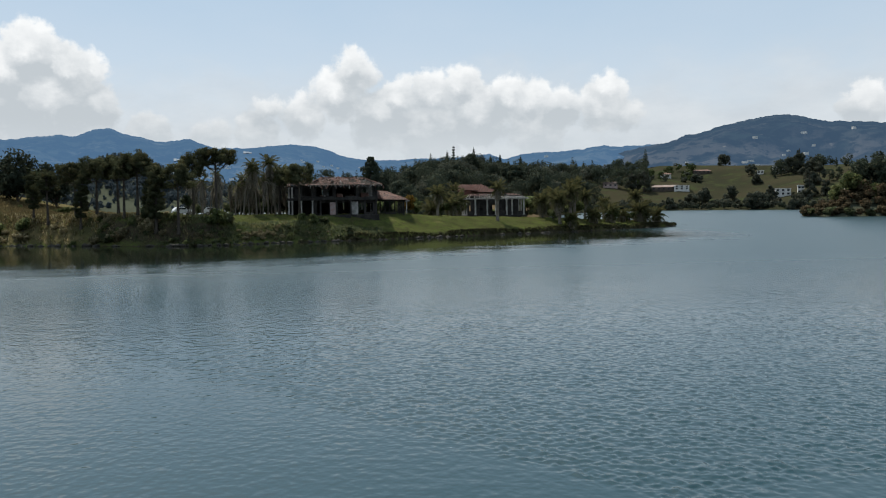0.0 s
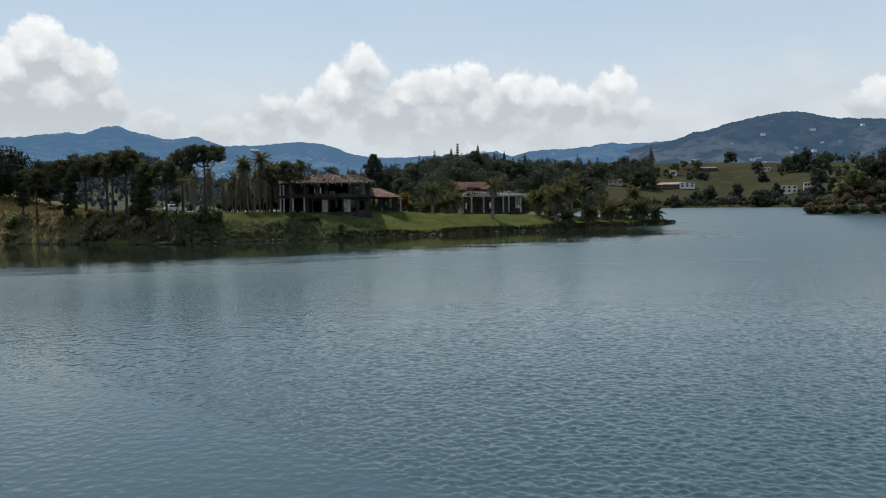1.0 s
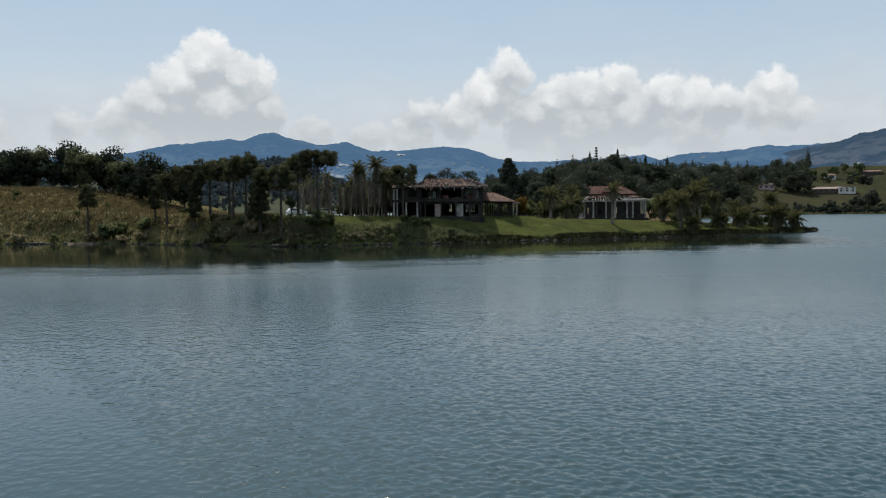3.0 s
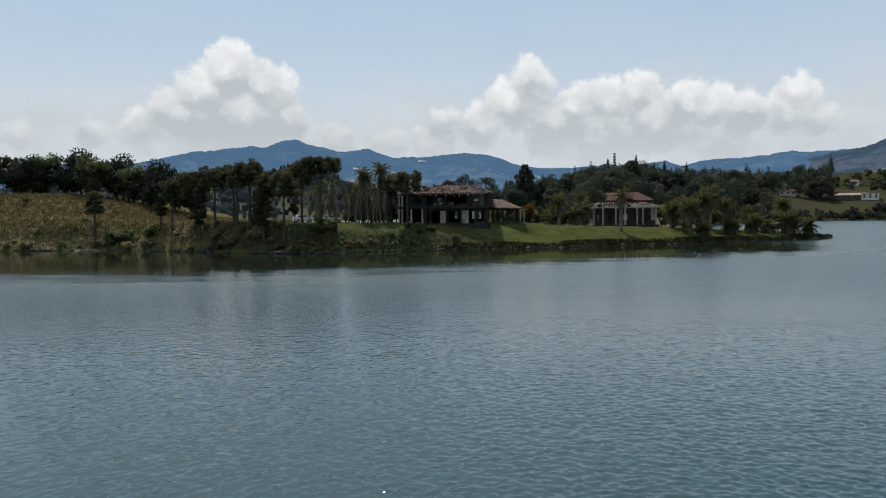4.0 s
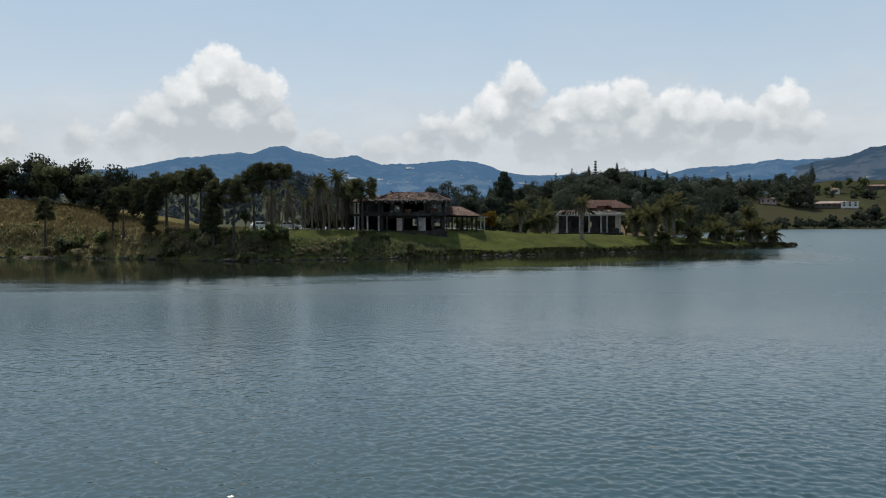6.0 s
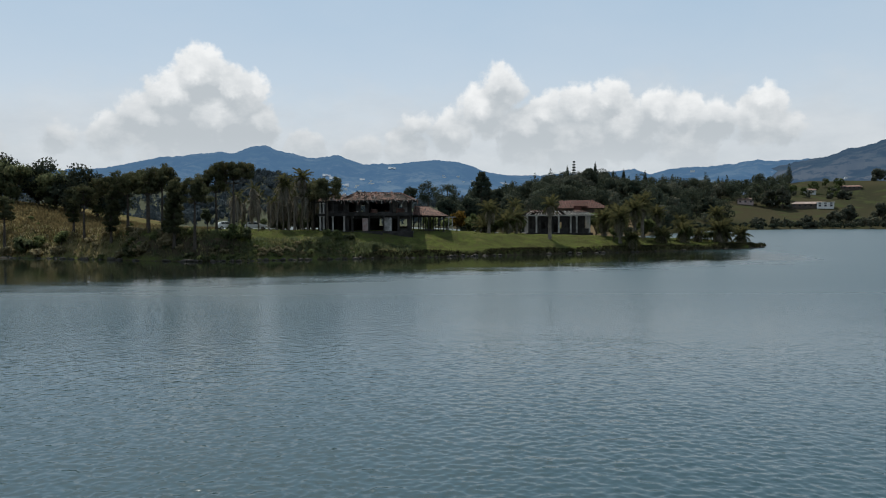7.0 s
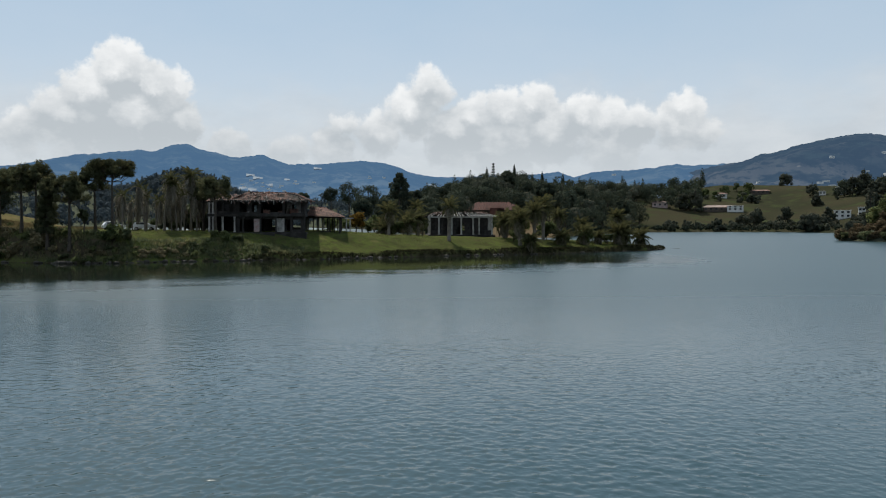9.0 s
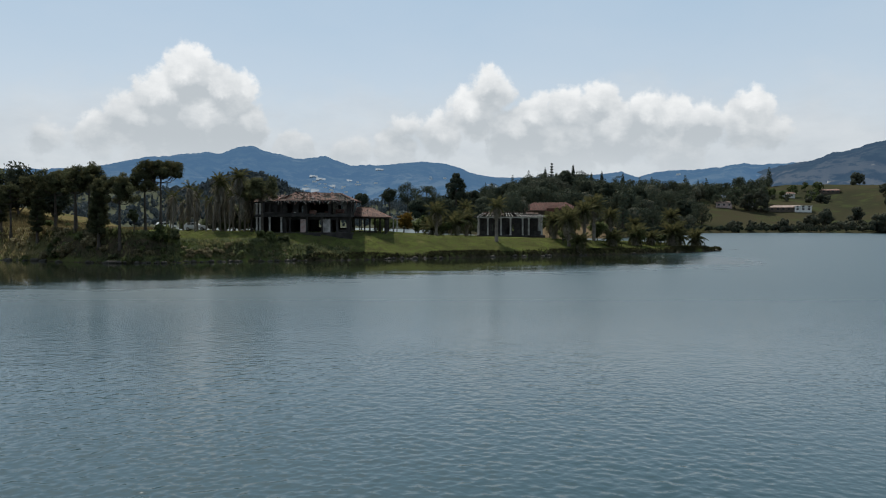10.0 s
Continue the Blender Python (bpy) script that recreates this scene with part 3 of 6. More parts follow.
def build_range(name, label, azs, els, reach, foot, mat, seed, lo, hi):
    """A mountain range: crest heights by bearing, spurs running down to its foot."""
    az = np.radians(np.concatenate([np.linspace(lo, max(lo, -34.5), 30)[:-1], np.linspace(max(lo, -34.5), 41, 800), np.linspace(41.2, hi, 30)]))
    k = 66
    t = np.linspace(0, 1, k)
    A, T = np.meshgrid(az, t, indexing="ij")
    R = foot + (reach - foot) * T
    X, Y = CX + R * np.sin(A), CY + R * np.cos(A)
    crest = np.interp(np.degrees(A), azs, els) + 0.13 * fbm2(np.degrees(A), np.degrees(A) * 0 + seed, 1.2, 5, seed) + 0.035 * vnoise(np.degrees(A), np.degrees(A) * 0 + seed, 0.3, seed + 9) + 0.045 * vnoise(np.degrees(A), np.degrees(A) * 0 + seed, 0.14, seed + 12)
    zc = 5.6 + reach * np.tan(np.radians(crest))
    spur = fbm2(X, Y, 460, 5, seed + 3) * 190 + fbm2(X, Y, 70, 3, seed + 7) * 16
    Z = zc * (0.1 + 0.9 * T ** 1.15) + spur * T * (1 - T) * 2.6 - 6 * (1 - T)
    lim = 5.6 + R * np.tan(np.radians(crest)) * (0.90 + 0.10 * T ** 5)
    Z = np.where(T < 0.99, np.minimum(Z, lim), zc)
    n = len(az)
    i, j = np.meshgrid(np.arange(n - 1), np.arange(k - 1), indexing="ij")
    F = np.stack([i * k + j, (i + 1) * k + j, (i + 1) * k + j + 1, i * k + j + 1], -1).reshape(-1, 4)
    me = quick_mesh(name, np.stack([X, Y, Z], -1).reshape(-1, 3), F, mat, smooth=True)
    add(name, me, None, label, "mountains", kind="structure")
    return X, Y, Z, np.degrees(A), T


def hamlets(name, land, spots, n, seed):
    """Small pale houses scattered in groups over a far slope."""
    rng = np.random.default_rng(seed)
    X, Y, Z, D, T = land
    bm = bmesh.new()
    for az, t, sa_, st in spots:
        for _ in range(n):
            i = int(np.argmin(np.abs(D[:, 0] - rng.normal(az, sa_))))
            j = int(np.clip((t + rng.normal() * st) * (T.shape[1] - 1), 1, T.shape[1] - 2))
            w, h = rng.uniform(5, 13), rng.uniform(3, 6)
            bmesh.ops.create_cube(bm, size=1.0, matrix=Matrix.LocRotScale((X[i, j], Y[i, j], Z[i, j] + h * 0.4), Euler((0, 0, rng.uniform(0, 3))), (w, 7, h)))
    me = bpy.data.meshes.new(name)
    bm.to_mesh(me)
    bm.free()
    me.materials.append(M_WHITE)
    add(name, me, None, "pale houses of a village scattered on the mountain side", "village", kind="stuff")


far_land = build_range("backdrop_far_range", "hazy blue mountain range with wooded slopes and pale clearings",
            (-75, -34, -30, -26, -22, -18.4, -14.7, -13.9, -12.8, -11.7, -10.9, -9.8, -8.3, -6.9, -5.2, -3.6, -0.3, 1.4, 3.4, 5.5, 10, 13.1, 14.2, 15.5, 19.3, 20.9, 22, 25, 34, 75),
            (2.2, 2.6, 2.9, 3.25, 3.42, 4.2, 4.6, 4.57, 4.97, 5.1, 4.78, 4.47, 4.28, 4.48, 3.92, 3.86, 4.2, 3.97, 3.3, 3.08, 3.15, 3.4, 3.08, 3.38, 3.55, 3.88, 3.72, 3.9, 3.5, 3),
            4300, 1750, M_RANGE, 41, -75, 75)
near_land = build_range("backdrop_near_mountain", "dark wooded mountain tinted blue for haze, with a bare brown flank",
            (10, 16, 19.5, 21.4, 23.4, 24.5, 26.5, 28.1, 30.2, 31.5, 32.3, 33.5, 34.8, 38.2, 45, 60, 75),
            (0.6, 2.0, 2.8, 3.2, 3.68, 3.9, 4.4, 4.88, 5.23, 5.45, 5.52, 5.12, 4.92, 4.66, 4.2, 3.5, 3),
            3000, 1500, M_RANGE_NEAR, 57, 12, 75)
hamlets("mountain_village", far_land, [(-7.6, 0.42, 0.5, 0.03), (-6.3, 0.3, 0.6, 0.03), (-5.0, 0.36, 0.7, 0.04), (0.6, 0.62, 0.6, 0.03), (1.6, 0.4, 0.8, 0.04), (-13.5, 0.35, 1.5, 0.05), (14, 0.5, 1.5, 0.08)], 9, 71)
SHEDS = ((-7.64, 3.10, 37), (-7.11, 2.92, 43), (-6.54, 2.42, 59), (-5.20, 2.86, 32), (-7.94, 2.18, 37), (-7.37, 2.11, 32), (-6.88, 2.08, 27), (-3.20, 3.56, 37), (4.45, 2.54, 43), (4.84, 2.46, 21), (-7.87, 1.9, 21))
X_, Y_, Z_, D_, T_ = far_land
for az_, el_, wide_ in SHEDS:
    i_ = int(np.argmin(np.abs(D_[:, 0] - az_)))
    e_ = np.degrees(np.arctan((Z_[i_] - 5.6) / np.hypot(X_[i_] - CX, Y_[i_] - CY)))
    j_ = int(np.argmin(np.abs(e_ - el_)))
    shed = thing("greenhouse", float(X_[i_, j_]), float(Y_[i_, j_]), float(Z_[i_, j_]), "long pale greenhouse on the far mountain side", "greenhouse", "greenhouses on the mountain", "", -az_)
    for q_ in range(max(1, int(wide_ / 12))):
        bay = a_box(-wide_ / 2 + 12 * q_, -wide_ / 2 + 12 * q_ + 11.5, -13 + (q_ % 2) * 6, 14 - (q_ % 3) * 4, -1, 4, 0.2)
        bay.transform(Matrix.Rotation(radians(24), 4, "X"))
        part("bay", bay, M_SHED, shed)
hamlets("hillside_village", near_land, [(27.5, 0.2, 1.5, 0.06), (31, 0.3, 1.5, 0.08), (33.5, 0.35, 1.0, 0.06), (29.0, 0.08, 1.0, 0.03)], 6, 72)


# ---------------------------------------------------------------- burnt mansion
def wall_panel(xs, zs, solid, y0, y1):
    """A wall in the x-z plane from a grid of solid and open cells, with reveals all round the openings."""
    bm = bmesh.new()
    nx, nz = len(xs) - 1, len(zs) - 1
    ok = lambda i, k: 0 <= i < nx and 0 <= k < nz and solid(i, k)
    cache = {}

    def vert(x, y, z):
        key = (round(x, 4), round(y, 4), round(z, 4))
        if key not in cache:
            cache[key] = bm.verts.new((x, y, z))
        return cache[key]

    def face(*pts):
        try:
            bm.faces.new([vert(*p) for p in pts])
        except ValueError:
            pass
    for i in range(nx):
        for k in range(nz):
            if not solid(i, k):
                continue
            a, b, c, d = xs[i], xs[i + 1], zs[k], zs[k + 1]
            face((a, y0, c), (b, y0, c), (b, y0, d), (a, y0, d))
            face((b, y1, c), (a, y1, c), (a, y1, d), (b, y1, d))
            if not ok(i - 1, k):
                face((a, y1, c), (a, y0, c), (a, y0, d), (a, y1, d))
            if not ok(i + 1, k):
                face((b, y0, c), (b, y1, c), (b, y1, d), (b, y0, d))
            if not ok(i, k - 1):
                face((a, y1, c), (b, y1, c), (b, y0, c), (a, y0, c))
            if not ok(i, k + 1):
                face((a, y0, d), (b, y0, d), (b, y1, d), (a, y1, d))
    return bm


def wall_with_openings(x0, x1, z0, z1, y0, y1, openings):
    xs = sorted({x0, x1, *[v for o in openings for v in o[:2]]})
    zs = sorted({z0, z1, *[v for o in openings for v in o[2:]]})

    def solid(i, k):
        cx, cz = (xs[i] + xs[i + 1]) / 2, (zs[k] + zs[k + 1]) / 2
        return not any(o[0] < cx < o[1] and o[2] < cz < o[3] for o in openings)
    return wall_panel(xs, zs, solid, y0, y1)


def turned(bm, m):
    bmesh.ops.transform(bm, matrix=m, verts=bm.verts)
    return bm


def tile_slope(eave_a, eave_b, top_a, top_b, rng, missing=0.07, width=0.3, length=0.42, gaps=()):
    """Half-round clay tiles laid in courses over a four-cornered slope; some slipped or gone."""
    ea, eb, ta, tb = (np.array(p, float) for p in (eave_a, eave_b, top_a, top_b))
    up = ((ta + tb) - (ea + eb)) / 2
    rows = max(2, int(np.linalg.norm(up) / (length * 0.8)))
    nrm = np.cross(eb - ea, up)
    nrm /= np.linalg.norm(nrm)
    Vs, Fs, k = [], [], 0
    prof = [(-0.5, 0.0), (-0.25, 0.3), (0.25, 0.3), (0.5, 0.0)]
    for r in range(rows):
        f0, f1 = r / rows, (r + 1.2) / rows
        l0, r0 = ea + (ta - ea) * f0, eb + (tb - eb) * f0
        wide = np.linalg.norm(r0 - l0)
        n = int(wide / width)
        if n < 1:
            continue
        along = (r0 - l0) / max(wide, 1e-6)
        slope = up / np.linalg.norm(up)
        for c in range(n):
            u = (c + 0.5) / n
            if rng.random() < missing or any(a < u < b and lo < f0 < hi for a, b, lo, hi in gaps):
                continue
            p = l0 + along * wide * u + rng.normal(size=3) * 0.012
            s2 = slope + along * rng.normal() * 0.05
            lift = 0.03 + 0.02 * rng.random()
            pts = []
            for q in (0, 1):
                for a, h in prof:
                    pts.append(p + s2 * length * 1.15 * q + along * a * width * (1.0 - 0.12 * q) + nrm * (h * width * 0.8 + lift * (1 - q)))
            Vs += pts
            for j in range(3):
                Fs.append((k + j, k + j + 1, k + 5 + j, k + 4 + j))
            k += 8
    return np.array(Vs), np.array(Fs)


def rafters(parent, line_a0, line_a1, line_b0, line_b1, n, thick=0.1, rng=None, mat=None, skip=0.0):
    """Beams running from one line to another, side by side, each a mesh of its own."""
    for k in range(n):
        if rng is not None and rng.random() < skip:
            continue
        f = k / (n - 1)
        p0 = Vector(line_a0).lerp(Vector(line_a1), f)
        p1 = Vector(line_b0).lerp(Vector(line_b1), f)
        if rng is not None:
            p1 = p0.lerp(p1, 1.0 - 0.25 * rng.random() * (rng.random() < 0.4))
        beam(parent, "rafter", p0, p1, thick, mat)


def beam(parent, name, p0, p1, thick, mat):
    p0, p1 = Vector(p0), Vector(p1)
    d = p1 - p0
    bm = bmesh.new()
    bmesh.ops.create_cube(bm, size=1.0, matrix=Matrix.LocRotScale((p0 + p1) / 2, d.to_track_quat("X", "Z"), (d.length, thick, thick * 1.3)))
    return part(name, bm, mat or M_DARK, parent)


def column(parent, x, y, z0, z1, w=0.3, mat=None, label=""):
    bm = a_box(x - w / 2, x + w / 2, y - w / 2, y + w / 2, z0, z1, 0.03)
    box(bm, x - w * 0.7, x + w * 0.7, y - w * 0.7, y + w * 0.7, z1 - 0.16, z1 - 0.004, 0.02)
    box(bm, x - w * 0.68, x + w * 0.68, y - w * 0.68, y + w * 0.68, z0 + 0.004, z0 + 0.2, 0.02)
    return part("column", bm, mat or M_PLASTER, parent, label)


def mansion():
    rng = np.random.default_rng(5)
    h = thing("ruined_mansion", 2.2, 144.0, 3.95, "burnt-out two-storey mansion of grey concrete with a broken tiled roof", "house")
    part("plinth", a_box(-7.8, 7.9, -1.0, 9.6, -1.6, 0.1, 0.05), M_CONCRETE, h)
    part("step", a_box(-1.6, 3.0, -1.7, -1.004, -1.6, -0.08, 0.04), M_CONCRETE, h)
    low = [(-2.63, -0.46, 0.1, 2.12), (0.77, 3.0, 0.1, 2.16), (4.46, 5.35, 0.1, 2.1), (5.7, 6.9, 0.5, 2.05)]
    part("lower_wall", wall_with_openings(-3.2, 7.4, 0.1, 2.55, 0.0, 0.28, low), M_CONCRETE, h, "smoke-blackened lower wall with open doorways")
    part("pink_panel", a_box(-0.4, 0.62, -0.05, -0.004, 0.12, 2.2, 0.01), M_PINK, h, "faded pink plaster panel")
    part("white_panel", a_box(3.2, 4.36, -0.05, -0.004, 0.12, 2.3, 0.01), M_PLASTER, h, "patch of white plaster")
    part("floor_slab", a_box(-7.6, 7.75, -0.75, 9.2, 2.555, 2.95, 0.03), M_CONCRETE, h)
    for x0, x1, top in ((-3.3, -1.2, 3.22), (-1.05, 1.9, 3.1), (2.1, 4.4, 3.24), (5.4, 7.7, 3.16)):
        part("balcony_parapet", a_box(x0, x1, -0.74, -0.6, 2.954, top, 0.02), M_CONCRETE, h)
    up = [(-2.6, -1.5, 3.0, 4.85), (-0.72, 0.05, 3.3, 4.75), (0.6, 4.05, 2.98, 4.9), (4.5, 6.95, 3.02, 4.9)]
    part("upper_wall", wall_with_openings(-3.2, 7.4, 2.954, 5.1, 0.0, 0.26, up), M_CONCRETE, h, "charred upper wall with empty window openings")
    for x in (-3.35, 7.45):
        column(h, x, -0.45, 0.1, 2.55, 0.26, M_PLASTER if x < 0 else M_CONCRETE)
        column(h, x, -0.45, 2.954, 5.05, 0.3, M_CONCRETE)
    for x in (-2.0, 0.68, 3.1, 5.5):
        column(h, x, -0.5, 0.1, 2.55, 0.26, M_CONCRETE)
    # inner walls and back wall
    part("back_wall", wall_with_openings(-7.3, 7.4, 0.1, 5.1, 8.6, 8.85, [(-5.5, -4.2, 1.0, 2.2), (1.3, 2.5, 0.9, 2.2), (5.0, 6.6, 0.8, 2.3), (5.2, 6.6, 3.4, 4.6), (-1.5, -0.3, 3.4, 4.5)]), M_CONCRETE, h)
    part("side_wall", turned(wall_with_openings(0.3, 8.55, 0.1, 5.1, 0, 0.25, [(1.0, 2.6, 0.12, 2.2), (4.0, 5.6, 0.9, 2.2), (1.2, 3.0, 3.1, 4.7), (4.5, 6.0, 3.5, 4.6)]), Matrix.Translation((7.4, 0, 0)) @ Matrix.Rotation(radians(90), 4, "Z")), M_CONCRETE, h)
    part("side_wall", turned(wall_with_openings(0.3, 8.55, 0.1, 5.0, 0, 0.25, [(2.0, 3.6, 0.12, 2.2), (5.0, 6.2, 1.0, 2.2), (2.2, 3.6, 3.4, 4.5)]), Matrix.Translation((-7.05, 0, 0)) @ Matrix.Rotation(radians(90), 4, "Z")), M_CONCRETE, h)
    for x in (-3.1, 0.65, 4.2):
        part("partition", wall_with_openings(0.3, 8.55, 0.1, 5.05, 0, 0.18, [(3.0, 4.2, 0.12, 2.2), (3.0, 4.2, 3.0, 4.7)]), M_CONCRETE, h).matrix_local = Matrix.Translation((x, 0, 0)) @ Matrix.Rotation(radians(90), 4, "Z")
    # White plaster here also stands for sun falling through the broken roof
    part("inner_wall", wall_with_openings(4.4, 7.1, 2.96, 5.05, 3.0, 3.18, [(5.3, 6.0, 3.6, 4.5)]), M_PLASTER, h, "peeling white inner wall, kept pale to look sunlit")
    part("inner_wall", wall_with_openings(-3.0, 4.1, 0.12, 2.5, 4.2, 4.36, [(-1.8, -0.8, 0.13, 2.1), (2.0, 3.0, 0.13, 2.1)]), M_CONCRETE, h)
    part("attic_slab", a_box(-3.2, 7.4, 0.3, 8.55, 5.105, 5.22, 0.0), M_DARK, h)
    # roof of the main block
    E = 5.12
    a, b, c, d = (-4.2, -1.2, E), (8.5, -1.2, E), (8.5, 9.8, E), (-4.2, 9.8, E)
    r1, r2 = (-1.7, 4.3, 6.55), (5.7, 4.3, 6.4)
    bm = bmesh.new()
    q = [bm.verts.new(Vector(p) + Vector((0, 0, -0.06))) for p in (a, b, c, d, r1, r2)]
    for f in ((0, 1, 5, 4), (1, 2, 5), (2, 3, 4, 5), (3, 0, 4)):
        bm.faces.new([q[i] for i in f])
    bmesh.ops.solidify(bm, geom=bm.faces[:], thickness=0.05)
    part("roof_deck", bm, M_DARK, h)
    slopes = [tile_slope(a, b, r1, r2, rng, 0.3, gaps=((0.0, 0.12, 0.0, 0.5), (0.3, 0.36, 0.1, 0.5), (0.42, 0.5, 0.0, 0.3), (0.6, 0.72, 0.3, 0.8), (0.78, 0.98, 0.08, 0.7), (0.2, 0.26, 0.0, 0.2))), tile_slope(b, c, r2, r2, rng), tile_slope(c, d, r2, r1, rng), tile_slope(d, a, r1, r1, rng, 0.2)]
    V, F = join(slopes)
    add("roof_tiles", quick_mesh("roof_tiles", V, F, M_TILE), h, "weathered clay roof tiles, some slipped", kind="stuff")
    # burst eave: splintered ends and hanging laths along the front, bits of pale plaster still on the wall
    for k in range(30):
        x = -4.1 + 12.5 * k / 29 + rng.normal() * 0.12
        p = Vector((x, -1.25 + rng.normal() * 0.08, E - 0.1))
        beam(h, "splintered_lath", p, p + Vector((rng.normal() * 0.25, -0.1, -rng.uniform(0.12, 0.6) * (1 if k % 3 else 1.6))), rng.uniform(0.04, 0.09), (M_DARK, M_PLASTER, M_TILE)[k % 3])
    for k in range(16):
        x, z = rng.uniform(-3.0, 7.2), (rng.uniform(0.3, 2.3), rng.uniform(3.0, 4.8))[k % 2]
        if any(o[0] - 0.35 < x < o[1] + 0.05 and o[2] - 0.3 < z < o[3] + 0.05 for o in low + up):
            continue
        part("plaster_patch", a_box(x, x + rng.uniform(0.15, 0.34), -0.03, -0.004, z, z + rng.uniform(0.12, 0.3), 0.008), M_PLASTER, h)
    for x0, x1, d, top in ((0.8, 1.9, 1.4, 0.75), (3.1, 3.9, 2.2, 0.6), (5.0, 6.4, 1.8, 0.9), (-2.2, -1.2, 2.0, 0.5)):
        heap = a_box(x0, x1, d, d + 1.3, 2.96, 2.96 + top, 0.12)
        part("rubble_heap", heap, M_TILE, h, "heap of fallen tiles and plaster")
    for k in range(34):
        u, f = rng.random(), rng.random() ** 0.7
        p = Vector(a).lerp(Vector(b), u).lerp(Vector(r1).lerp(Vector(r2), u), f) + Vector((0, 0, 0.12))
        e = Vector((rng.uniform(-0.5, 0.5), rng.uniform(-0.6, 0.6), rng.uniform(-0.05, 0.32)))
        beam(h, "fallen_rafter", p - e, p + e, rng.uniform(0.05, 0.13), (M_DARK, M_TILE, M_PLASTER, M_TILE)[k % 4])
    beam(h, "ridge_cap", r1, r2, 0.2, M_TILE)
    beam(h, "eave_beam", (a[0], a[1] + 0.1, a[2] - 0.16), (b[0], b[1] + 0.1, b[2] - 0.16), 0.16, M_DARK)
    rafters(h, (-4.0, -1.35, E - 0.14), (8.3, -1.35, E - 0.14), (-4.0, 0.2, E + 0.1), (8.3, 0.2, E + 0.1), 20, 0.1, rng, M_PLASTER, 0.35)
    # open wing whose roof has fallen in
    for x in (-7.25, -6.7, -5.2):
        column(h, x, -0.4, 0.1, 2.55, 0.26, M_PLASTER)
        column(h, x, -0.4, 2.954, 4.75, 0.24, M_PLASTER if x < -6 else M_CONCRETE)
    part("parapet", a_box(-6.5, -3.6, -0.5, -0.36, 2.954, 3.35, 0.02), M_CONCRETE, h)
    beam(h, "wall_plate", (-7.6, -0.4, 4.83), (-3.3, -0.4, 4.9), 0.16, M_DARK)
    beam(h, "wall_plate", (-7.4, 8.7, 5.2), (-3.3, 8.7, 5.2), 0.16, M_DARK)
    rafters(h, (-7.5, -1.2, 4.8), (-3.5, -1.2, 4.85), (-7.3, 4.0, 5.9), (-3.5, 4.2, 6.1), 9, 0.09, rng, M_DARK, 0.2)
    V, F = tile_slope((-7.6, -1.3, 4.92), (-3.6, -1.3, 4.97), (-7.4, 4, 6.0), (-3.6, 4.2, 6.2), rng, 0.55)
    add("loose_tiles", quick_mesh("loose_tiles", V, F, M_TILE), h, "scattered clay tiles on bare rafters", kind="stuff")
    part("wing_wall", wall_with_openings(-7.0, -3.3, 0.1, 5.0, 5.0, 5.2, [(-6.2, -5.0, 0.12, 2.1), (-6.2, -5.0, 3.0, 4.6)]), M_DARK, h)


def veranda_wing():
    rng = np.random.default_rng(6)
    w = thing("veranda_wing", 12.3, 149.0, 3.75, "low roofless-sided veranda wing with posts and an old tile roof", "veranda")
    part("floor_plinth", a_box(-2.6, 3.1, -0.5, 9.4, -1.0, 0.08, 0.04), M_CONCRETE, w)
    for k in range(7):
        column(w, -2.3 + k * 0.85, -0.1, 0.08, 2.55, 0.17, M_DARK if k % 3 else M_CONCRETE)
    for k in range(1, 6):
        column(w, 2.85, -0.1 + k * 1.8, 0.08, 2.55, 0.18, M_CONCRETE)
        column(w, -2.3 + k * 0.9, 9.0, 0.08, 2.55, 0.18, M_DARK)
    part("parapet", a_box(-2.2, 1.4, -0.16, -0.04, 0.084, 0.5, 0.02), M_CONCRETE, w)
    beam(w, "beam", (-2.6, -0.1, 2.64), (3.1, -0.1, 2.64), 0.16, M_DARK)
    beam(w, "beam", (2.85, 0.1, 2.64), (2.85, 9.2, 2.64), 0.16, M_DARK)
    E = 2.72
    a, b, c, d = (-2.4, -0.8, E + 0.1), (3.5, -0.8, E), (3.5, 9.6, E), (-2.4, 9.6, E)
    r1, r2 = (-2.3, 4.2, E + 1.75), (0.2, 4.4, E + 1.6)
    bm = bmesh.new()
    q = [bm.verts.new(Vector(p) + Vector((0, 0, -0.05))) for p in (a, b, c, d, r1, r2)]
    for f in ((0, 1, 5, 4), (1, 2, 5), (2, 3, 4, 5)):
        bm.faces.new([q[i] for i in f])
    bmesh.ops.solidify(bm, geom=bm.faces[:], thickness=0.04)
    part("roof_deck", bm, M_DARK, w)
    V, F = join([tile_slope(a, b, r1, r2, rng, 0.06), tile_slope(b, c, r2, r2, rng, 0.06), tile_slope(c, d, r2, r1, rng, 0.06)])
    add("roof_tiles", quick_mesh("roof_tiles", V, F, M_TILE), w, "sun-bleached reddish clay tiles", kind="stuff")
    beam(w, "ridge_cap", r1, r2, 0.2, M_TILE)
    for x in (3.7, 4.35):
        beam(w, "bare_post", (x, 8.2, -0.9), (x + 0.05, 8.2, 2.5), 0.14, M_PLASTER)
    beam(w, "bare_beam", (3.0, 8.2, 2.55), (5.0, 8.2, 2.6), 0.13, M_PLASTER)


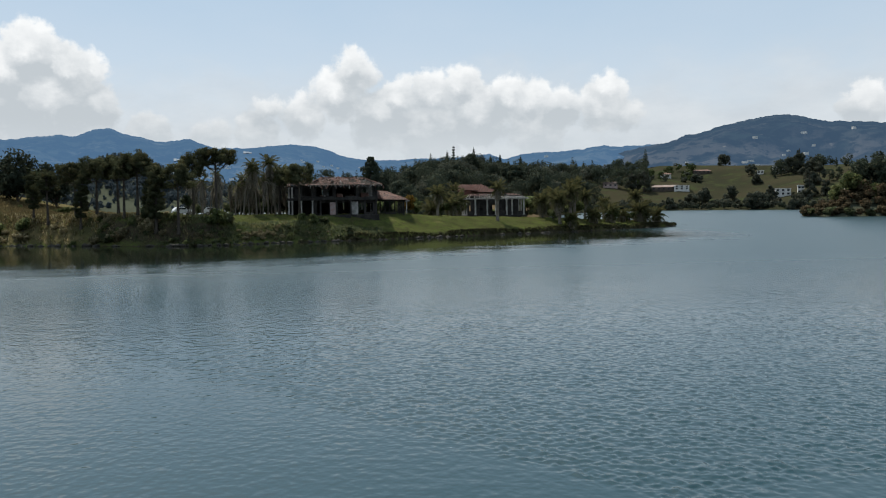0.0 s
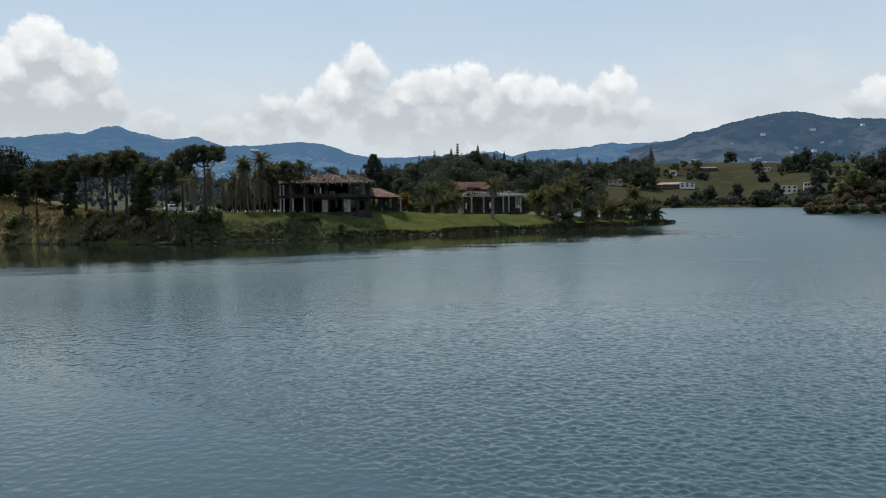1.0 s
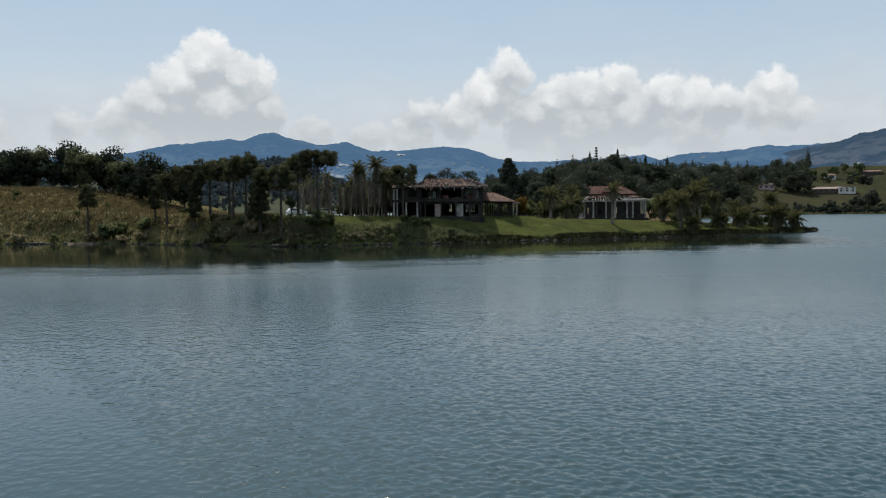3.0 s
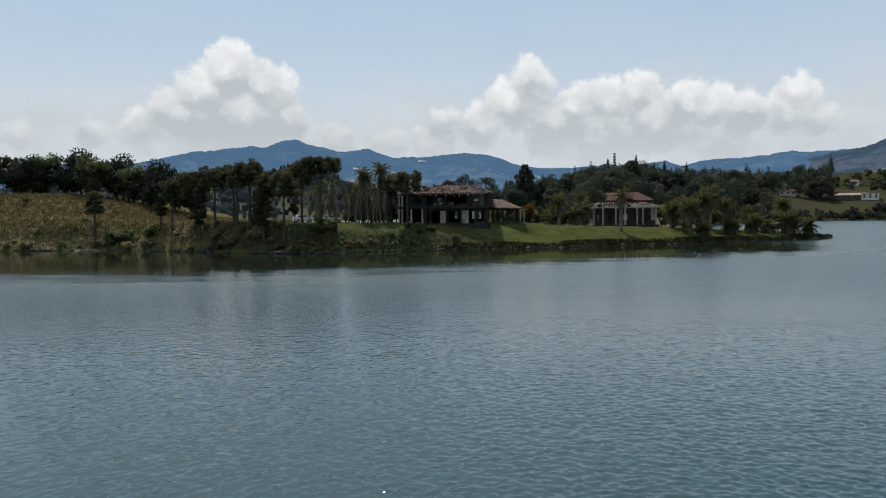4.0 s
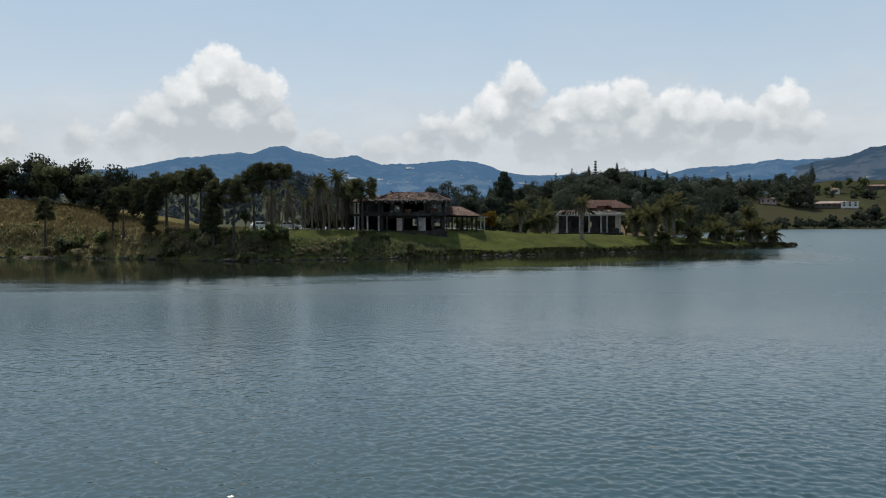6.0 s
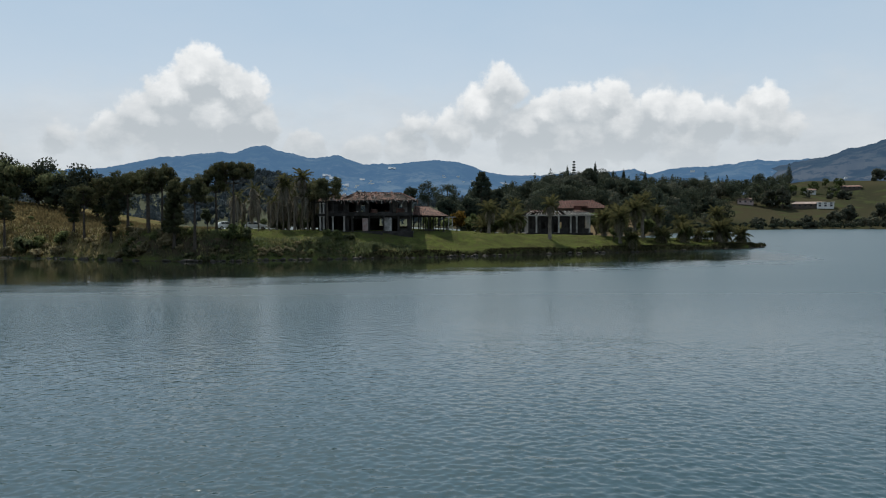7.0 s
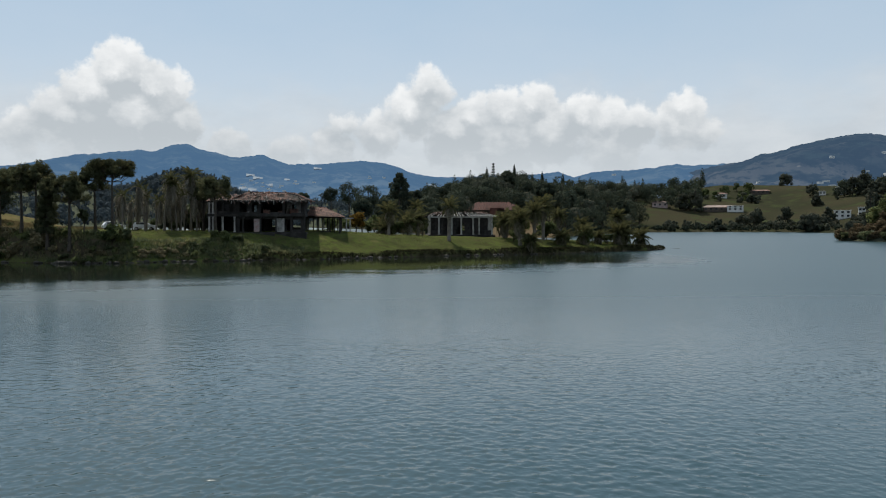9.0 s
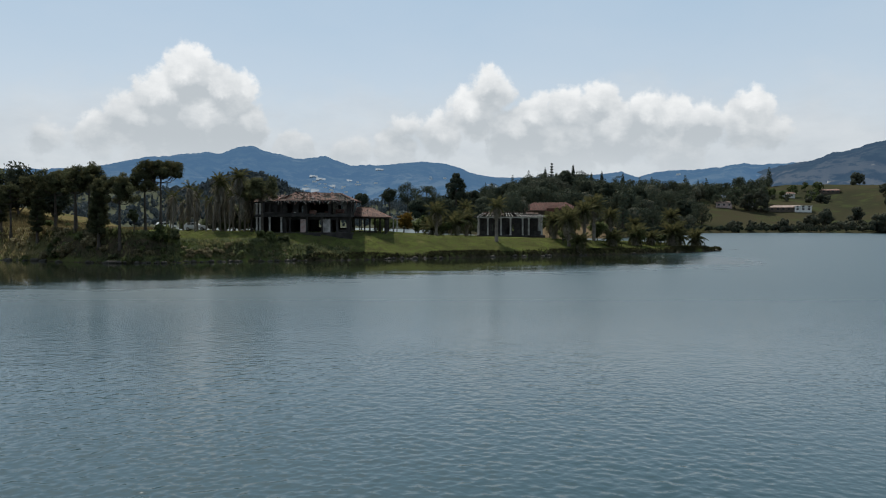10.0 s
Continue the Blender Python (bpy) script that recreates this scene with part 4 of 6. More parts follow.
def pavilion():
    rng = np.random.default_rng(7)
    w = thing("ruined_pavilion", 38.5, 175.4, 2.95, "single-storey ruined pavilion with white columns and a patched tile roof", "pavilion")
    part("plinth", a_box(-6.7, 6.7, -0.6, 8.8, -1.4, 0.25, 0.05), M_CONCRETE, w)
    part("low_wall", wall_with_openings(-6.2, 6.2, 0.25, 1.1, -0.12, 0.06, [(-1.2, 0.1, 0.26, 1.11), (-5.0, -4.2, 0.26, 1.11)]), M_CONCRETE, w)
    for x in (-6.1, -4.6, -3.9, -2.0, -0.1, 2.3, 3.5, 6.1):
        column(w, x, -0.05, 0.25, 3.65, 0.3, M_PALE if x in (-4.6, -2.0, -0.1, 2.3, 3.5, 6.1) else M_CONCRETE)
    for k in range(1, 5):
        column(w, 6.1, -0.05 + 2.05 * k, 0.25, 3.75, 0.26, M_PALE)
        column(w, -6.1, -0.05 + 2.05 * k, 0.25, 3.75, 0.26, M_PALE)
    part("inner_wall", wall_with_openings(-5.0, 5.7, 0.25, 3.7, 3.0, 3.2, [(-3.5, -2.4, 0.26, 2.4), (-0.6, 0.9, 0.26, 2.6), (2.2, 3.2, 1.2, 2.5)]), M_CONCRETE, w)
    part("back_wall", wall_with_openings(-5.5, 5.5, 0.25, 3.7, 7.9, 8.1, [(-4.5, -3.0, 1.0, 2.4), (1.0, 2.4, 1.0, 2.4)]), M_CONCRETE, w)
    beam(w, "beam", (-6.4, -0.05, 3.74), (6.4, -0.05, 3.74), 0.18, M_PALE)
    beam(w, "beam", (6.1, 0.1, 3.84), (6.1, 8.2, 3.84), 0.16, M_DARK)
    beam(w, "beam", (-6.1, 0.1, 3.84), (-6.1, 8.2, 3.84), 0.16, M_DARK)
    E = 3.85
    a, b, c, d = (-6.9, -1.0, E), (6.9, -1.0, E), (6.9, 9.0, E), (-6.9, 9.0, E)
    r1, r2 = (-2.6, 4.0, 4.75), (2.8, 4.0, 4.75)
    rafters(w, (-6.8, -1.1, E), (6.8, -1.1, E), (-5.2, 3.8, 4.66), (5.2, 3.8, 4.66), 24, 0.1, rng, M_PALE, 0.15)
    beam(w, "eave_beam", (-6.9, -0.95, E - 0.1), (6.9, -0.95, E - 0.1), 0.11, M_PALE)
    beam(w, "purlin", (-5.8, 1.4, 4.42), (5.8, 1.4, 4.42), 0.1, M_DARK)
    beam(w, "ridge_beam", (-5.2, 3.9, 4.72), (5.2, 3.9, 4.72), 0.12, M_DARK)
    bm = bmesh.new()
    q = [bm.verts.new(p) for p in ((-4.9, 4.0, 4.7), (4.9, 4.0, 4.7), c, d)]
    bm.faces.new(q)
    bmesh.ops.solidify(bm, geom=bm.faces[:], thickness=0.04)
    part("roof_deck", bm, M_DARK, w)
    V, F = join([tile_slope((-5.9, 0.2, 4.25), (-1.5, 0.2, 4.25), (-4.9, 4.0, 4.82), (-1.5, 4.0, 4.82), rng, 0.5), tile_slope((3.4, 1.2, 4.4), (5.8, 1.2, 4.4), (3.4, 4.0, 4.82), (4.9, 4.0, 4.82), rng, 0.4), tile_slope(c, d, (4.9, 4.0, 4.82), (-4.9, 4.0, 4.82), rng, 0.15)])
    add("roof_tiles", quick_mesh("roof_tiles", V, F, M_TILE), w, "last brown roof tiles on bare rafters", kind="stuff")


mansion()
veranda_wing()
pavilion()


# ---------------------------------------------------------------- plants of the peninsula
def ground_z(x, y):
    return float(height(np.array([x]), np.array([y]))[0])


def plant_at(ob, x, y, turn=0.0, scale=1.0, sink=0.12):
    ob.matrix_world = pose(x, y, ground_z(x, y) - sink, 0, 0, turn) @ Matrix.Scale(scale, 4)


def umbrella_pine(name, hgt, spread, seed, low=0.52, tiers=4, puff=0.5, flat=0.0):
    """Tall dark conifer: bare trunk, crooked limbs sweeping out and up, each ending in dense round needle heads."""
    rng = np.random.default_rng(seed)
    ob = thing(name, 0, 0, 0, "tall dark umbrella-crowned conifer on a bare straight trunk", "tree", "conifers along the bank")
    lean = rng.normal(size=2) * 0.28
    line = [(lean[0] * t * t, lean[1] * t * t, hgt * t) for t in np.linspace(0, 0.95, 8)]
    segs = [tube(line, np.linspace(0.25, 0.07, 8) * (1 + 0.3 * (np.arange(8) == 0)), 8, rng, 0.08)]
    C, R = [], []
    for k in range(tiers):
        g = (k + 0.5) / tiers
        f = low + (0.93 - low) * g
        n = int(rng.integers(4, 7)) + (2 if spread > 3 else 0)
        reach = spread * (0.6 + 0.4 * math.sin(math.pi * (0.28 + 0.62 * g))) * (0.85 + 0.3 * rng.random())
        for j in range(n):
            a = 2 * math.pi * (j + rng.random() * 0.8) / n
            L = reach * rng.uniform(0.45, 1.05)
            o = np.array([lean[0] * f * f, lean[1] * f * f, hgt * f])
            rise = L * rng.uniform(0.1, 0.45) * (1 - flat) + flat * (hgt * 0.97 - hgt * f) * rng.uniform(0.5, 1.0)
            tip = o + np.array([math.cos(a) * L, math.sin(a) * L, rise])
            mid = (o + tip) / 2 + np.array([0, 0, -0.16 * L]) + rng.normal(size=3) * 0.08
            segs.append(tube([o, mid, tip], [0.065, 0.045, 0.03], 5))
            C.append(tip)
            R.append(puff * rng.uniform(0.85, 1.3))
            for _ in range(2 if L > 1.3 else 1):
                w = rng.uniform(0.55, 0.95)
                c = o + (tip - o) * w + np.array([rng.normal() * 0.45, rng.normal() * 0.45, 0.1 + 0.3 * rng.random()]) * puff * 2
                segs.append(tube([mid, c], [0.03, 0.02], 4))
                C.append(c)
                R.append(puff * rng.uniform(0.6, 1.0))
    for j in range(5):
        C.append(np.array([lean[0], lean[1], hgt * 0.955]) + rng.normal(size=3) * np.array([spread * 0.28, spread * 0.28, 0.2]))
        R.append(puff * rng.uniform(0.8, 1.2))
    V, F = join(segs)
    add("trunk", quick_mesh("trunk", V, F, M_BARK, smooth=True), ob)
    add("crown", leaf_mesh("crown", leaves(C, R, 150, 0.15, rng, 0.85, 0.74, 1.5, 0.3), M_NEEDLE), ob)
    return ob


def bushy_tree(name, hgt, spread, seed, mat, label, trunk=0.35, leaf=0.26, per=120, puffs=16, group="", category="tree"):
    """Round-crowned tree or bush: short forked trunk, crown of many uneven leaf puffs."""
    rng = np.random.default_rng(seed)
    ob = thing(name, 0, 0, 0, label, category, group)
    segs = [tube([(0, 0, -0.2), (0.05, 0, hgt * trunk * 0.5), (0.1, 0.05, hgt * trunk)], [0.035 * hgt, 0.028 * hgt, 0.02 * hgt], 7, rng, 0.1)]
    C, R = [], []
    for k in range(puffs):
        d = rng.normal(size=3)
        d /= np.linalg.norm(d)
        rad = rng.random() ** 0.5
        c = np.array([d[0] * spread * rad * 0.78, d[1] * spread * rad * 0.78, hgt * (trunk + (1 - trunk) * 0.5) + d[2] * hgt * (1 - trunk) * 0.42 * rad])
        C.append(c)
        R.append(spread * rng.uniform(0.26, 0.44))
        if k < 7:
            segs.append(tube([(0.1, 0.05, hgt * trunk * 0.9), tuple((c + np.array([0, 0, hgt * trunk])) / 2), tuple(c)], [0.014 * hgt, 0.010 * hgt, 0.005 * hgt], 5))
    V, F = join(segs)
    add("trunk", quick_mesh("trunk", V, F, M_BARK, smooth=True), ob)
    add("crown", leaf_mesh("crown", leaves(C, R, per, leaf, rng, 0.8, 0.35), mat), ob)
    return ob


def frond_mesh(name, length, arch, mat, seed, pairs=24, leaf=0.5):
    """One feather frond: an arching rib with paired hanging leaflets."""
    rng = np.random.default_rng(seed)
    t = np.linspace(0, 1, pairs + 2)
    x = length * (t - 0.18 * arch * t ** 3)
    z = length * (0.55 * (1 - 0.4 * arch) * t - 0.75 * arch * t ** 2.2)
    rib = np.stack([x, np.zeros_like(x), z], -1)
    parts_ = [tube(rib[::3], np.linspace(0.045, 0.012, len(rib[::3])), 4)]
    Vs, Fs, k = [], [], 0
    for i in range(1, pairs + 1):
        L = leaf * (0.5 + 1.0 * math.sin(math.pi * (0.12 + 0.8 * t[i]))) * rng.uniform(0.85, 1.1)
        tan = rib[i + 1] - rib[i - 1]
        tan /= np.linalg.norm(tan)
        for s in (-1, 1):
            d = np.array([0.55 * tan[0], s * 0.75, 0.55 * tan[2] - 0.3 - 0.3 * rng.random()])
            d /= np.linalg.norm(d)
            w = tan * 0.042
            p = rib[i]
            Vs += [p - w, p + w, p + d * L * 0.6 + w * 0.8 + np.array([0, 0, 0.02]), p + d * L]
            Fs.append((k, k + 1, k + 2, k + 3))
            k += 4
    parts_.append((np.array(Vs), np.array(Fs)))
    V, F = join(parts_)
    return quick_mesh(name, V, F, mat)


FRONDS = [frond_mesh("frond", 2.7, a, M_PALM, 10 + i) for i, a in enumerate((0.45, 0.75, 1.1))]
FRONDS_DEAD = [frond_mesh("dead_frond", 2.2, a, M_PALM_DEAD, 20 + i) for i, a in enumerate((1.5, 1.9))]


def palm(name, trunk_h, crown, seed, label, fronds=26, dead=5, thatch=0.0, girth=0.2, group="palms on the peninsula"):
    rng = np.random.default_rng(seed)
    ob = thing(name, 0, 0, 0, label, "palm", group)
    bend = rng.normal(size=2) * (0.17 if thatch > 2 else 0.04) * trunk_h
    n = max(4, int(trunk_h * 1.6))
    line = [(bend[0] * t * t, bend[1] * t * t, -0.3 + (trunk_h + 0.3) * t) for t in np.linspace(0, 1, n)]
    V, F = tube(line, girth * (1.15 - 0.3 * np.linspace(0, 1, n) + 0.06 * (np.arange(n) % 2)), 8, rng, 0.08)
    add("trunk", quick_mesh("trunk", V, F, M_BARK_PALE, smooth=True), ob)
    head = Vector((bend[0], bend[1], trunk_h))
    for k in range(fronds + dead):
        gone = k >= fronds
        me = FRONDS_DEAD[rng.integers(2)] if gone else FRONDS[min(2, int(3 * k / fronds))]
        f = add("dead_frond" if gone else "frond", me, ob)
        lift = (rng.uniform(-55, 40) if thatch > 2 else -10) if gone else 62 - 80 * (k / fronds) + rng.normal() * 7
        at = head - Vector((0, 0, thatch * 0.75 * rng.random() ** 1.5 if gone and thatch > 2 else 0.0))
        f.matrix_local = Matrix.Translation(at) @ Euler((0, 0, k * 2.39996 + rng.normal() * 0.15)).to_matrix().to_4x4() @ Euler((0, -radians(lift - 12), 0)).to_matrix().to_4x4() @ Matrix.Scale(crown * rng.uniform(0.85, 1.12), 4)
    if thatch:
        m = 360 if thatch > 2 else 210
        a, zz = rng.random(m) * 2 * np.pi, rng.random(m)
        r0 = girth * (1.0 + (1.5 if thatch > 2 else 1.1) * np.sin(np.pi * np.clip(zz * 0.8 + 0.15, 0, 1))) * rng.uniform(0.6, 1.4, m)
        top = np.stack([bend[0] + np.cos(a) * r0, bend[1] + np.sin(a) * r0, trunk_h - thatch * zz], -1)
        side = np.stack([-np.sin(a), np.cos(a), np.zeros(m)], -1) * 0.045
        low = top + np.stack([np.cos(a) * 0.16, np.sin(a) * 0.16, -rng.uniform(0.3, 1.1, m)], -1) + rng.normal(size=(m, 3)) * 0.12
        Vq = np.stack([top - side, top + side, low + side * 0.6, low - side * 0.3], 1).reshape(-1, 3)
        add("thatch", quick_mesh("thatch", Vq, np.arange(m * 4).reshape(-1, 4), M_PALM_DEAD), ob, "grey skirt of dead hanging fronds")
    return ob


# conifers along the bank
PINES = [umbrella_pine("umbrella_pine", 11.2, 3.1, 1, 0.70, 4, 0.52, 0.45), umbrella_pine("umbrella_pine", 10.2, 2.2, 2, 0.60, 5, 0.5, 0.2),
         umbrella_pine("umbrella_pine", 9.4, 1.15, 3, 0.2, 7, 0.44), umbrella_pine("umbrella_pine", 9.2, 2.6, 4, 0.55, 4, 0.58, 0.25)]
PLACES = [(-15.6, 129.2, 0, 20, 1.0), (-20.9, 127.8, 1, 50, 1.02), (-24.2, 128.8, 2, 0, 1.03), (-27.6, 134.0, 1, 140, 0.98), (-31.2, 138.0, 3, 30, 1.04),
          (-34.4, 138.2, 3, 250, 1.0), (-38.2, 141.0, 3, 80, 0.93), (-42.2, 140.4, 1, 200, 0.82), (-19.4, 134.0, 1, 300, 0.94), (-3.3, 139.2, 3, 10, 0.98),
          (-29.5, 133.6, 1, 100, 0.9), (-25.5, 131.5, 2, 60, 0.86), (-36.5, 136.8, 2, 10, 0.86), (-45.0, 143.0, 2, 170, 0.78), (-6.6, 147.0, 3, 220, 0.86)]
for k, (x, y, v, turn, sc) in enumerate(PLACES):
    ob = PINES[v] if k == [p[2] for p in PLACES].index(v) else copy_thing(PINES[v], pose(0, 0, 0))
    plant_at(ob, x, y, turn, sc)

# grove of old palms with dead skirts beside the mansion
PALM_LABEL = "tall thin palm with a skirt of dead grey fronds"
TALL = [palm("tall_palm", 8.9, 0.74, 30, PALM_LABEL, 24, 44, 3.4, 0.13), palm("tall_palm", 7.9, 0.70, 31, PALM_LABEL, 20, 44, 3.8, 0.12), palm("tall_palm", 5.6, 0.66, 32, PALM_LABEL, 9, 38, 3.4, 0.10),
        palm("tall_palm", 6.6, 0.6, 33, PALM_LABEL, 8, 38, 3.8, 0.10), palm("tall_palm", 8.5, 0.78, 35, PALM_LABEL, 26, 40, 2.8, 0.14)]
rng = np.random.default_rng(77)
spots = [(-12.6, 146.0), (-11.4, 149.5), (-10.4, 145.2), (-9.6, 151), (-8.6, 147.5), (-7.6, 151.5), (-6.9, 148.6), (-10.9, 153), (-13.4, 150.4), (-8.9, 155), (-9.3, 143.2),
         (-15.2, 151.5), (-17.2, 153.2), (-14.6, 155), (-18.6, 150.0), (-20.4, 154.0), (-12.0, 151.8), (-7.2, 144.6), (-13.0, 153.2), (-16.2, 148.6), (-11.8, 147.6), (-8.1, 149.3),
         (-19.4, 147.2), (-21.6, 150.8), (-14.1, 147.4), (-17.8, 156.0), (-9.9, 148.4), (-5.6, 151.2), (-22.6, 156.2), (-12.9, 156.4)]
for k, (x, y) in enumerate(spots):
    v = (0, 1, 4, 0, 4, 1, 0, 3, 1, 4, 3)[k] if k < 11 else (2, 3)[k % 2]
    first = k in (0, 1, 2, 7, 12)
    ob = TALL[v] if first else copy_thing(TALL[v], pose(0, 0, 0))
    plant_at(ob, x, y, float(rng.uniform(0, 360)), float(rng.uniform(0.74, 1.12)))

# two white cars parked behind the palms
def parked_car(x, y, turn, length, label):
    car = thing("parked_car", x, y, ground_z(x, y) - 0.02, label, "car", "cars behind the palms", "", turn)
    half = length / 2
    side = [(-half, 0.35), (-half, 0.85), (-half * 0.92, 0.98), (-half * 0.72, 1.42), (-half * 0.05, 1.5), (half * 0.42, 1.02), (half * 0.95, 0.86), (half, 0.62), (half, 0.35)]
    bm = bmesh.new()
    rows = [[bm.verts.new((px, sy * (0.82 if pz < 1.0 else 0.66), pz)) for px, pz in side] for sy in (-1, 1)]
    bm.faces.new(rows[0])
    bm.faces.new(rows[1][::-1])
    for k in range(len(side)):
        k2 = (k + 1) % len(side)
        bm.faces.new((rows[0][k2], rows[0][k], rows[1][k], rows[1][k2]))
    bmesh.ops.bevel(bm, geom=bm.edges[:], offset=0.05, segments=2, affect="EDGES")
    part("body", bm, M_CAR, car)
    for a, b in ((-half * 0.66, -half * 0.34), (-half * 0.3, half * 0.2)):
        for sy in (-1, 1):
            g = a_box(a, b, -0.012, 0.012, 1.05, 1.36, 0.005)
            part("side_window", turned(g, Matrix.Translation((0, sy * 0.755, 1.2)) @ Matrix.Rotation(radians(17 * sy), 4, "X") @ Matrix.Translation((0, 0, -1.2))), M_GLASS_DARK, car)
    for wx in (-half * 0.62, half * 0.62):
        for sy in (-1, 1):
            bm = bmesh.new()
            bmesh.ops.create_cone(bm, cap_ends=True, segments=20, radius1=0.31, radius2=0.31, depth=0.2, matrix=Matrix.Translation((wx, sy * 0.78, 0.31)) @ Matrix.Rotation(radians(90), 4, "X"))
            tyre = part("tyre", bm, M_DARK, car)
            bm = bmesh.new()
            bmesh.ops.create_cone(bm, cap_ends=True, segments=16, radius1=0.19, radius2=0.17, depth=0.03, matrix=Matrix.Translation((wx, sy * 0.892, 0.31)) @ Matrix.Rotation(radians(90 * sy), 4, "X"))
            part("rim", bm, M_PALE, tyre)


parked_car(-24.2, 159.0, 28, 3.7, "small white car parked behind the trees")
parked_car(-18.4, 156.7, 6, 3.9, "small white car parked behind the palm stems")

# dark thicket behind the grove
THICK = [bushy_tree("thicket_bush", 4.6, 2.2, 40 + k, (M_LEAF_DARK, M_WOODS_GREY)[k], "dense dark evergreen bush behind the palm grove", 0.15, 0.26, 120, 16, "thicket behind the palms", "bush") for k in range(2)]
for k in range(16):
    x, y = -14.5 + 0.75 * k, 157.5 + 3.0 * float(rng.random())
    ob = THICK[k] if k < 2 else copy_thing(THICK[k % 2], pose(0, 0, 0))
    plant_at(ob, x, y, float(rng.uniform(0, 360)), float(rng.uniform(0.85, 1.25)))
for k in range(14):
    x, y = -24.5 + 1.25 * k + float(rng.normal()) * 0.5, 151 + 6 * float(rng.random())
    if x < -14.5:
        y += 9.5
    plant_at(copy_thing(THICK[k % 2], pose(0, 0, 0)), x, y, float(rng.uniform(0, 360)), float(rng.uniform(0.3, 0.6)))
plant_at(bushy_tree("clipped_tree", 3.6, 0.95, 44, M_LEAF_DARK, "small round-headed tree on a thin stem", 0.32, 0.18, 130, 12), -19.9, 130.6)

# palms and bushes between the two ruins
plant_at(bushy_tree("flowering_bush", 4.3, 2.1, 45, M_ORANGE, "leafy bush with orange-yellow blossom on its crown", 0.2, 0.25, 120, 16, "", "bush"), 17.6, 164.5)
FEATHER = "feather palm with arching green fronds"
plant_at(palm("feather_palm", 4.4, 1.0, 50, FEATHER, 30, 8, 1.2, 0.26), 23.6, 163.0)
plant_at(palm("feather_palm", 1.2, 1.25, 51, "low bushy palm with fronds from the ground", 30, 6, 0, 0.3), 23.0, 166.5)
plant_at(palm("feather_palm", 5.6, 0.85, 52, FEATHER, 24, 6, 1.5, 0.2), 29.9, 176.5)
plant_at(palm("feather_palm", 6.2, 0.85, 53, "single palm on a thick pale trunk before the pavilion", 26, 8, 1.4, 0.27), 34.1, 156.4)
plant_at(palm("feather_palm", 2.4, 1.25, 54, "low bushy palm with fronds from the ground", 30, 8, 0.6, 0.3), 27.4, 167.0)
plant_at(palm("feather_palm", 3.4, 1.1, 55, FEATHER, 28, 8, 0.8, 0.28), 29.4, 171.0)
# palms towards the point: x, y, trunk, crown
POINT = [(47.2, 158.5, 4.6, 1.3), (50.6, 162.0, 6.0, 1.25), (53.5, 168.0, 6.6, 1.3), (48.6, 155.6, 0.7, 1.1), (45.6, 165.0, 3.2, 1.35), (56.0, 163.4, 0.9, 1.12), (61.4, 168.0, 2.0, 1.3),
         (65.2, 171.0, 0.8, 0.98), (69.6, 172.0, 2.4, 1.5), (70.6, 177.0, 5.4, 1.15), (70.6, 172.8, 1.4, 1.35), (75.3, 175.8, 1.2, 1.3), (58.0, 174.0, 5.0, 1.1), (50.0, 170.5, 4.5, 1.3), (63.0, 176.0, 3.6, 1.0)]
for k, (x, y, th, cr) in enumerate(POINT):
    plant_at(palm("feather_palm", th if th > 2.5 else th * 0.6 + 0.9, cr * (0.8 if th > 2.5 else 0.84), 60 + k, FEATHER if th > 2.5 else "low bushy palm with fronds from the ground", 46, 22, 1.4 if th > 2 else 0.3, 0.3), x, y)
MID_BUSH = [bushy_tree("bush", 3.0, 1.5, 80 + k, M_LEAF_MID, "rounded green bush on the grass", 0.12, 0.22, 120, 14, "bushes of the peninsula", "bush") for k in range(3)]
for k, (x, y, sc) in enumerate([(49.5, 174, 1.7), (46.4, 160.5, 1.0), (55, 172, 1.5), (67.4, 172.0, 0.8), (69.8, 172.6, 1.0), (75.4, 176.2, 0.8), (61.6, 167.8, 1.2), (15.8, 163, 0.9), (19.8, 167, 1.0),
                                (48.6, 156, 1.0), (56.2, 164.2, 1.05), (25.0, 166.5, 1.1), (27.8, 168.4, 1.3), (30.5, 174, 1.2), (41.0, 190.0, 1.6), (47, 182, 1.9), (21.0, 178, 1.4), (12.5, 176, 1.5)]):
    ob = MID_BUSH[k] if k < 3 else copy_thing(MID_BUSH[k % 3], pose(0, 0, 0))
    plant_at(ob, x, y, 47.0 * k, sc)

# row of broad trees on the golden hill
HILL = [bushy_tree("broad_tree", 10.0, 4.2, 90 + k, (M_WOODS, M_LEAF_DARK, M_WOODS)[k], "dark broad-crowned tree in a row on the hill", 0.06, 0.38, 120, 30, "trees on the hill") for k in range(3)]
for k in range(30):
    x, y = -49.0 - 3.1 * k + float(rng.normal()) * 0.8, 168.0 + 9 * float(rng.random()) + 0.2 * k
    ob = HILL[k] if k < 3 else copy_thing(HILL[k % 3], pose(0, 0, 0))
    plant_at(ob, x, y, 61.0 * k, float(rng.uniform(0.82, 1.05)))
plant_at(umbrella_pine("slim_pine", 8.6, 1.5, 97, 0.55, 4, 0.42), -56.6, 143.6)

for k in range(14):
    x, y = -40 - 48 * float(rng.random()), 147 + 17 * float(rng.random())
    plant_at(copy_thing(MID_BUSH[k % 3], pose(0, 0, 0)), x, y, 33.0 * k, float(rng.uniform(0.3, 0.62)), 0.2)

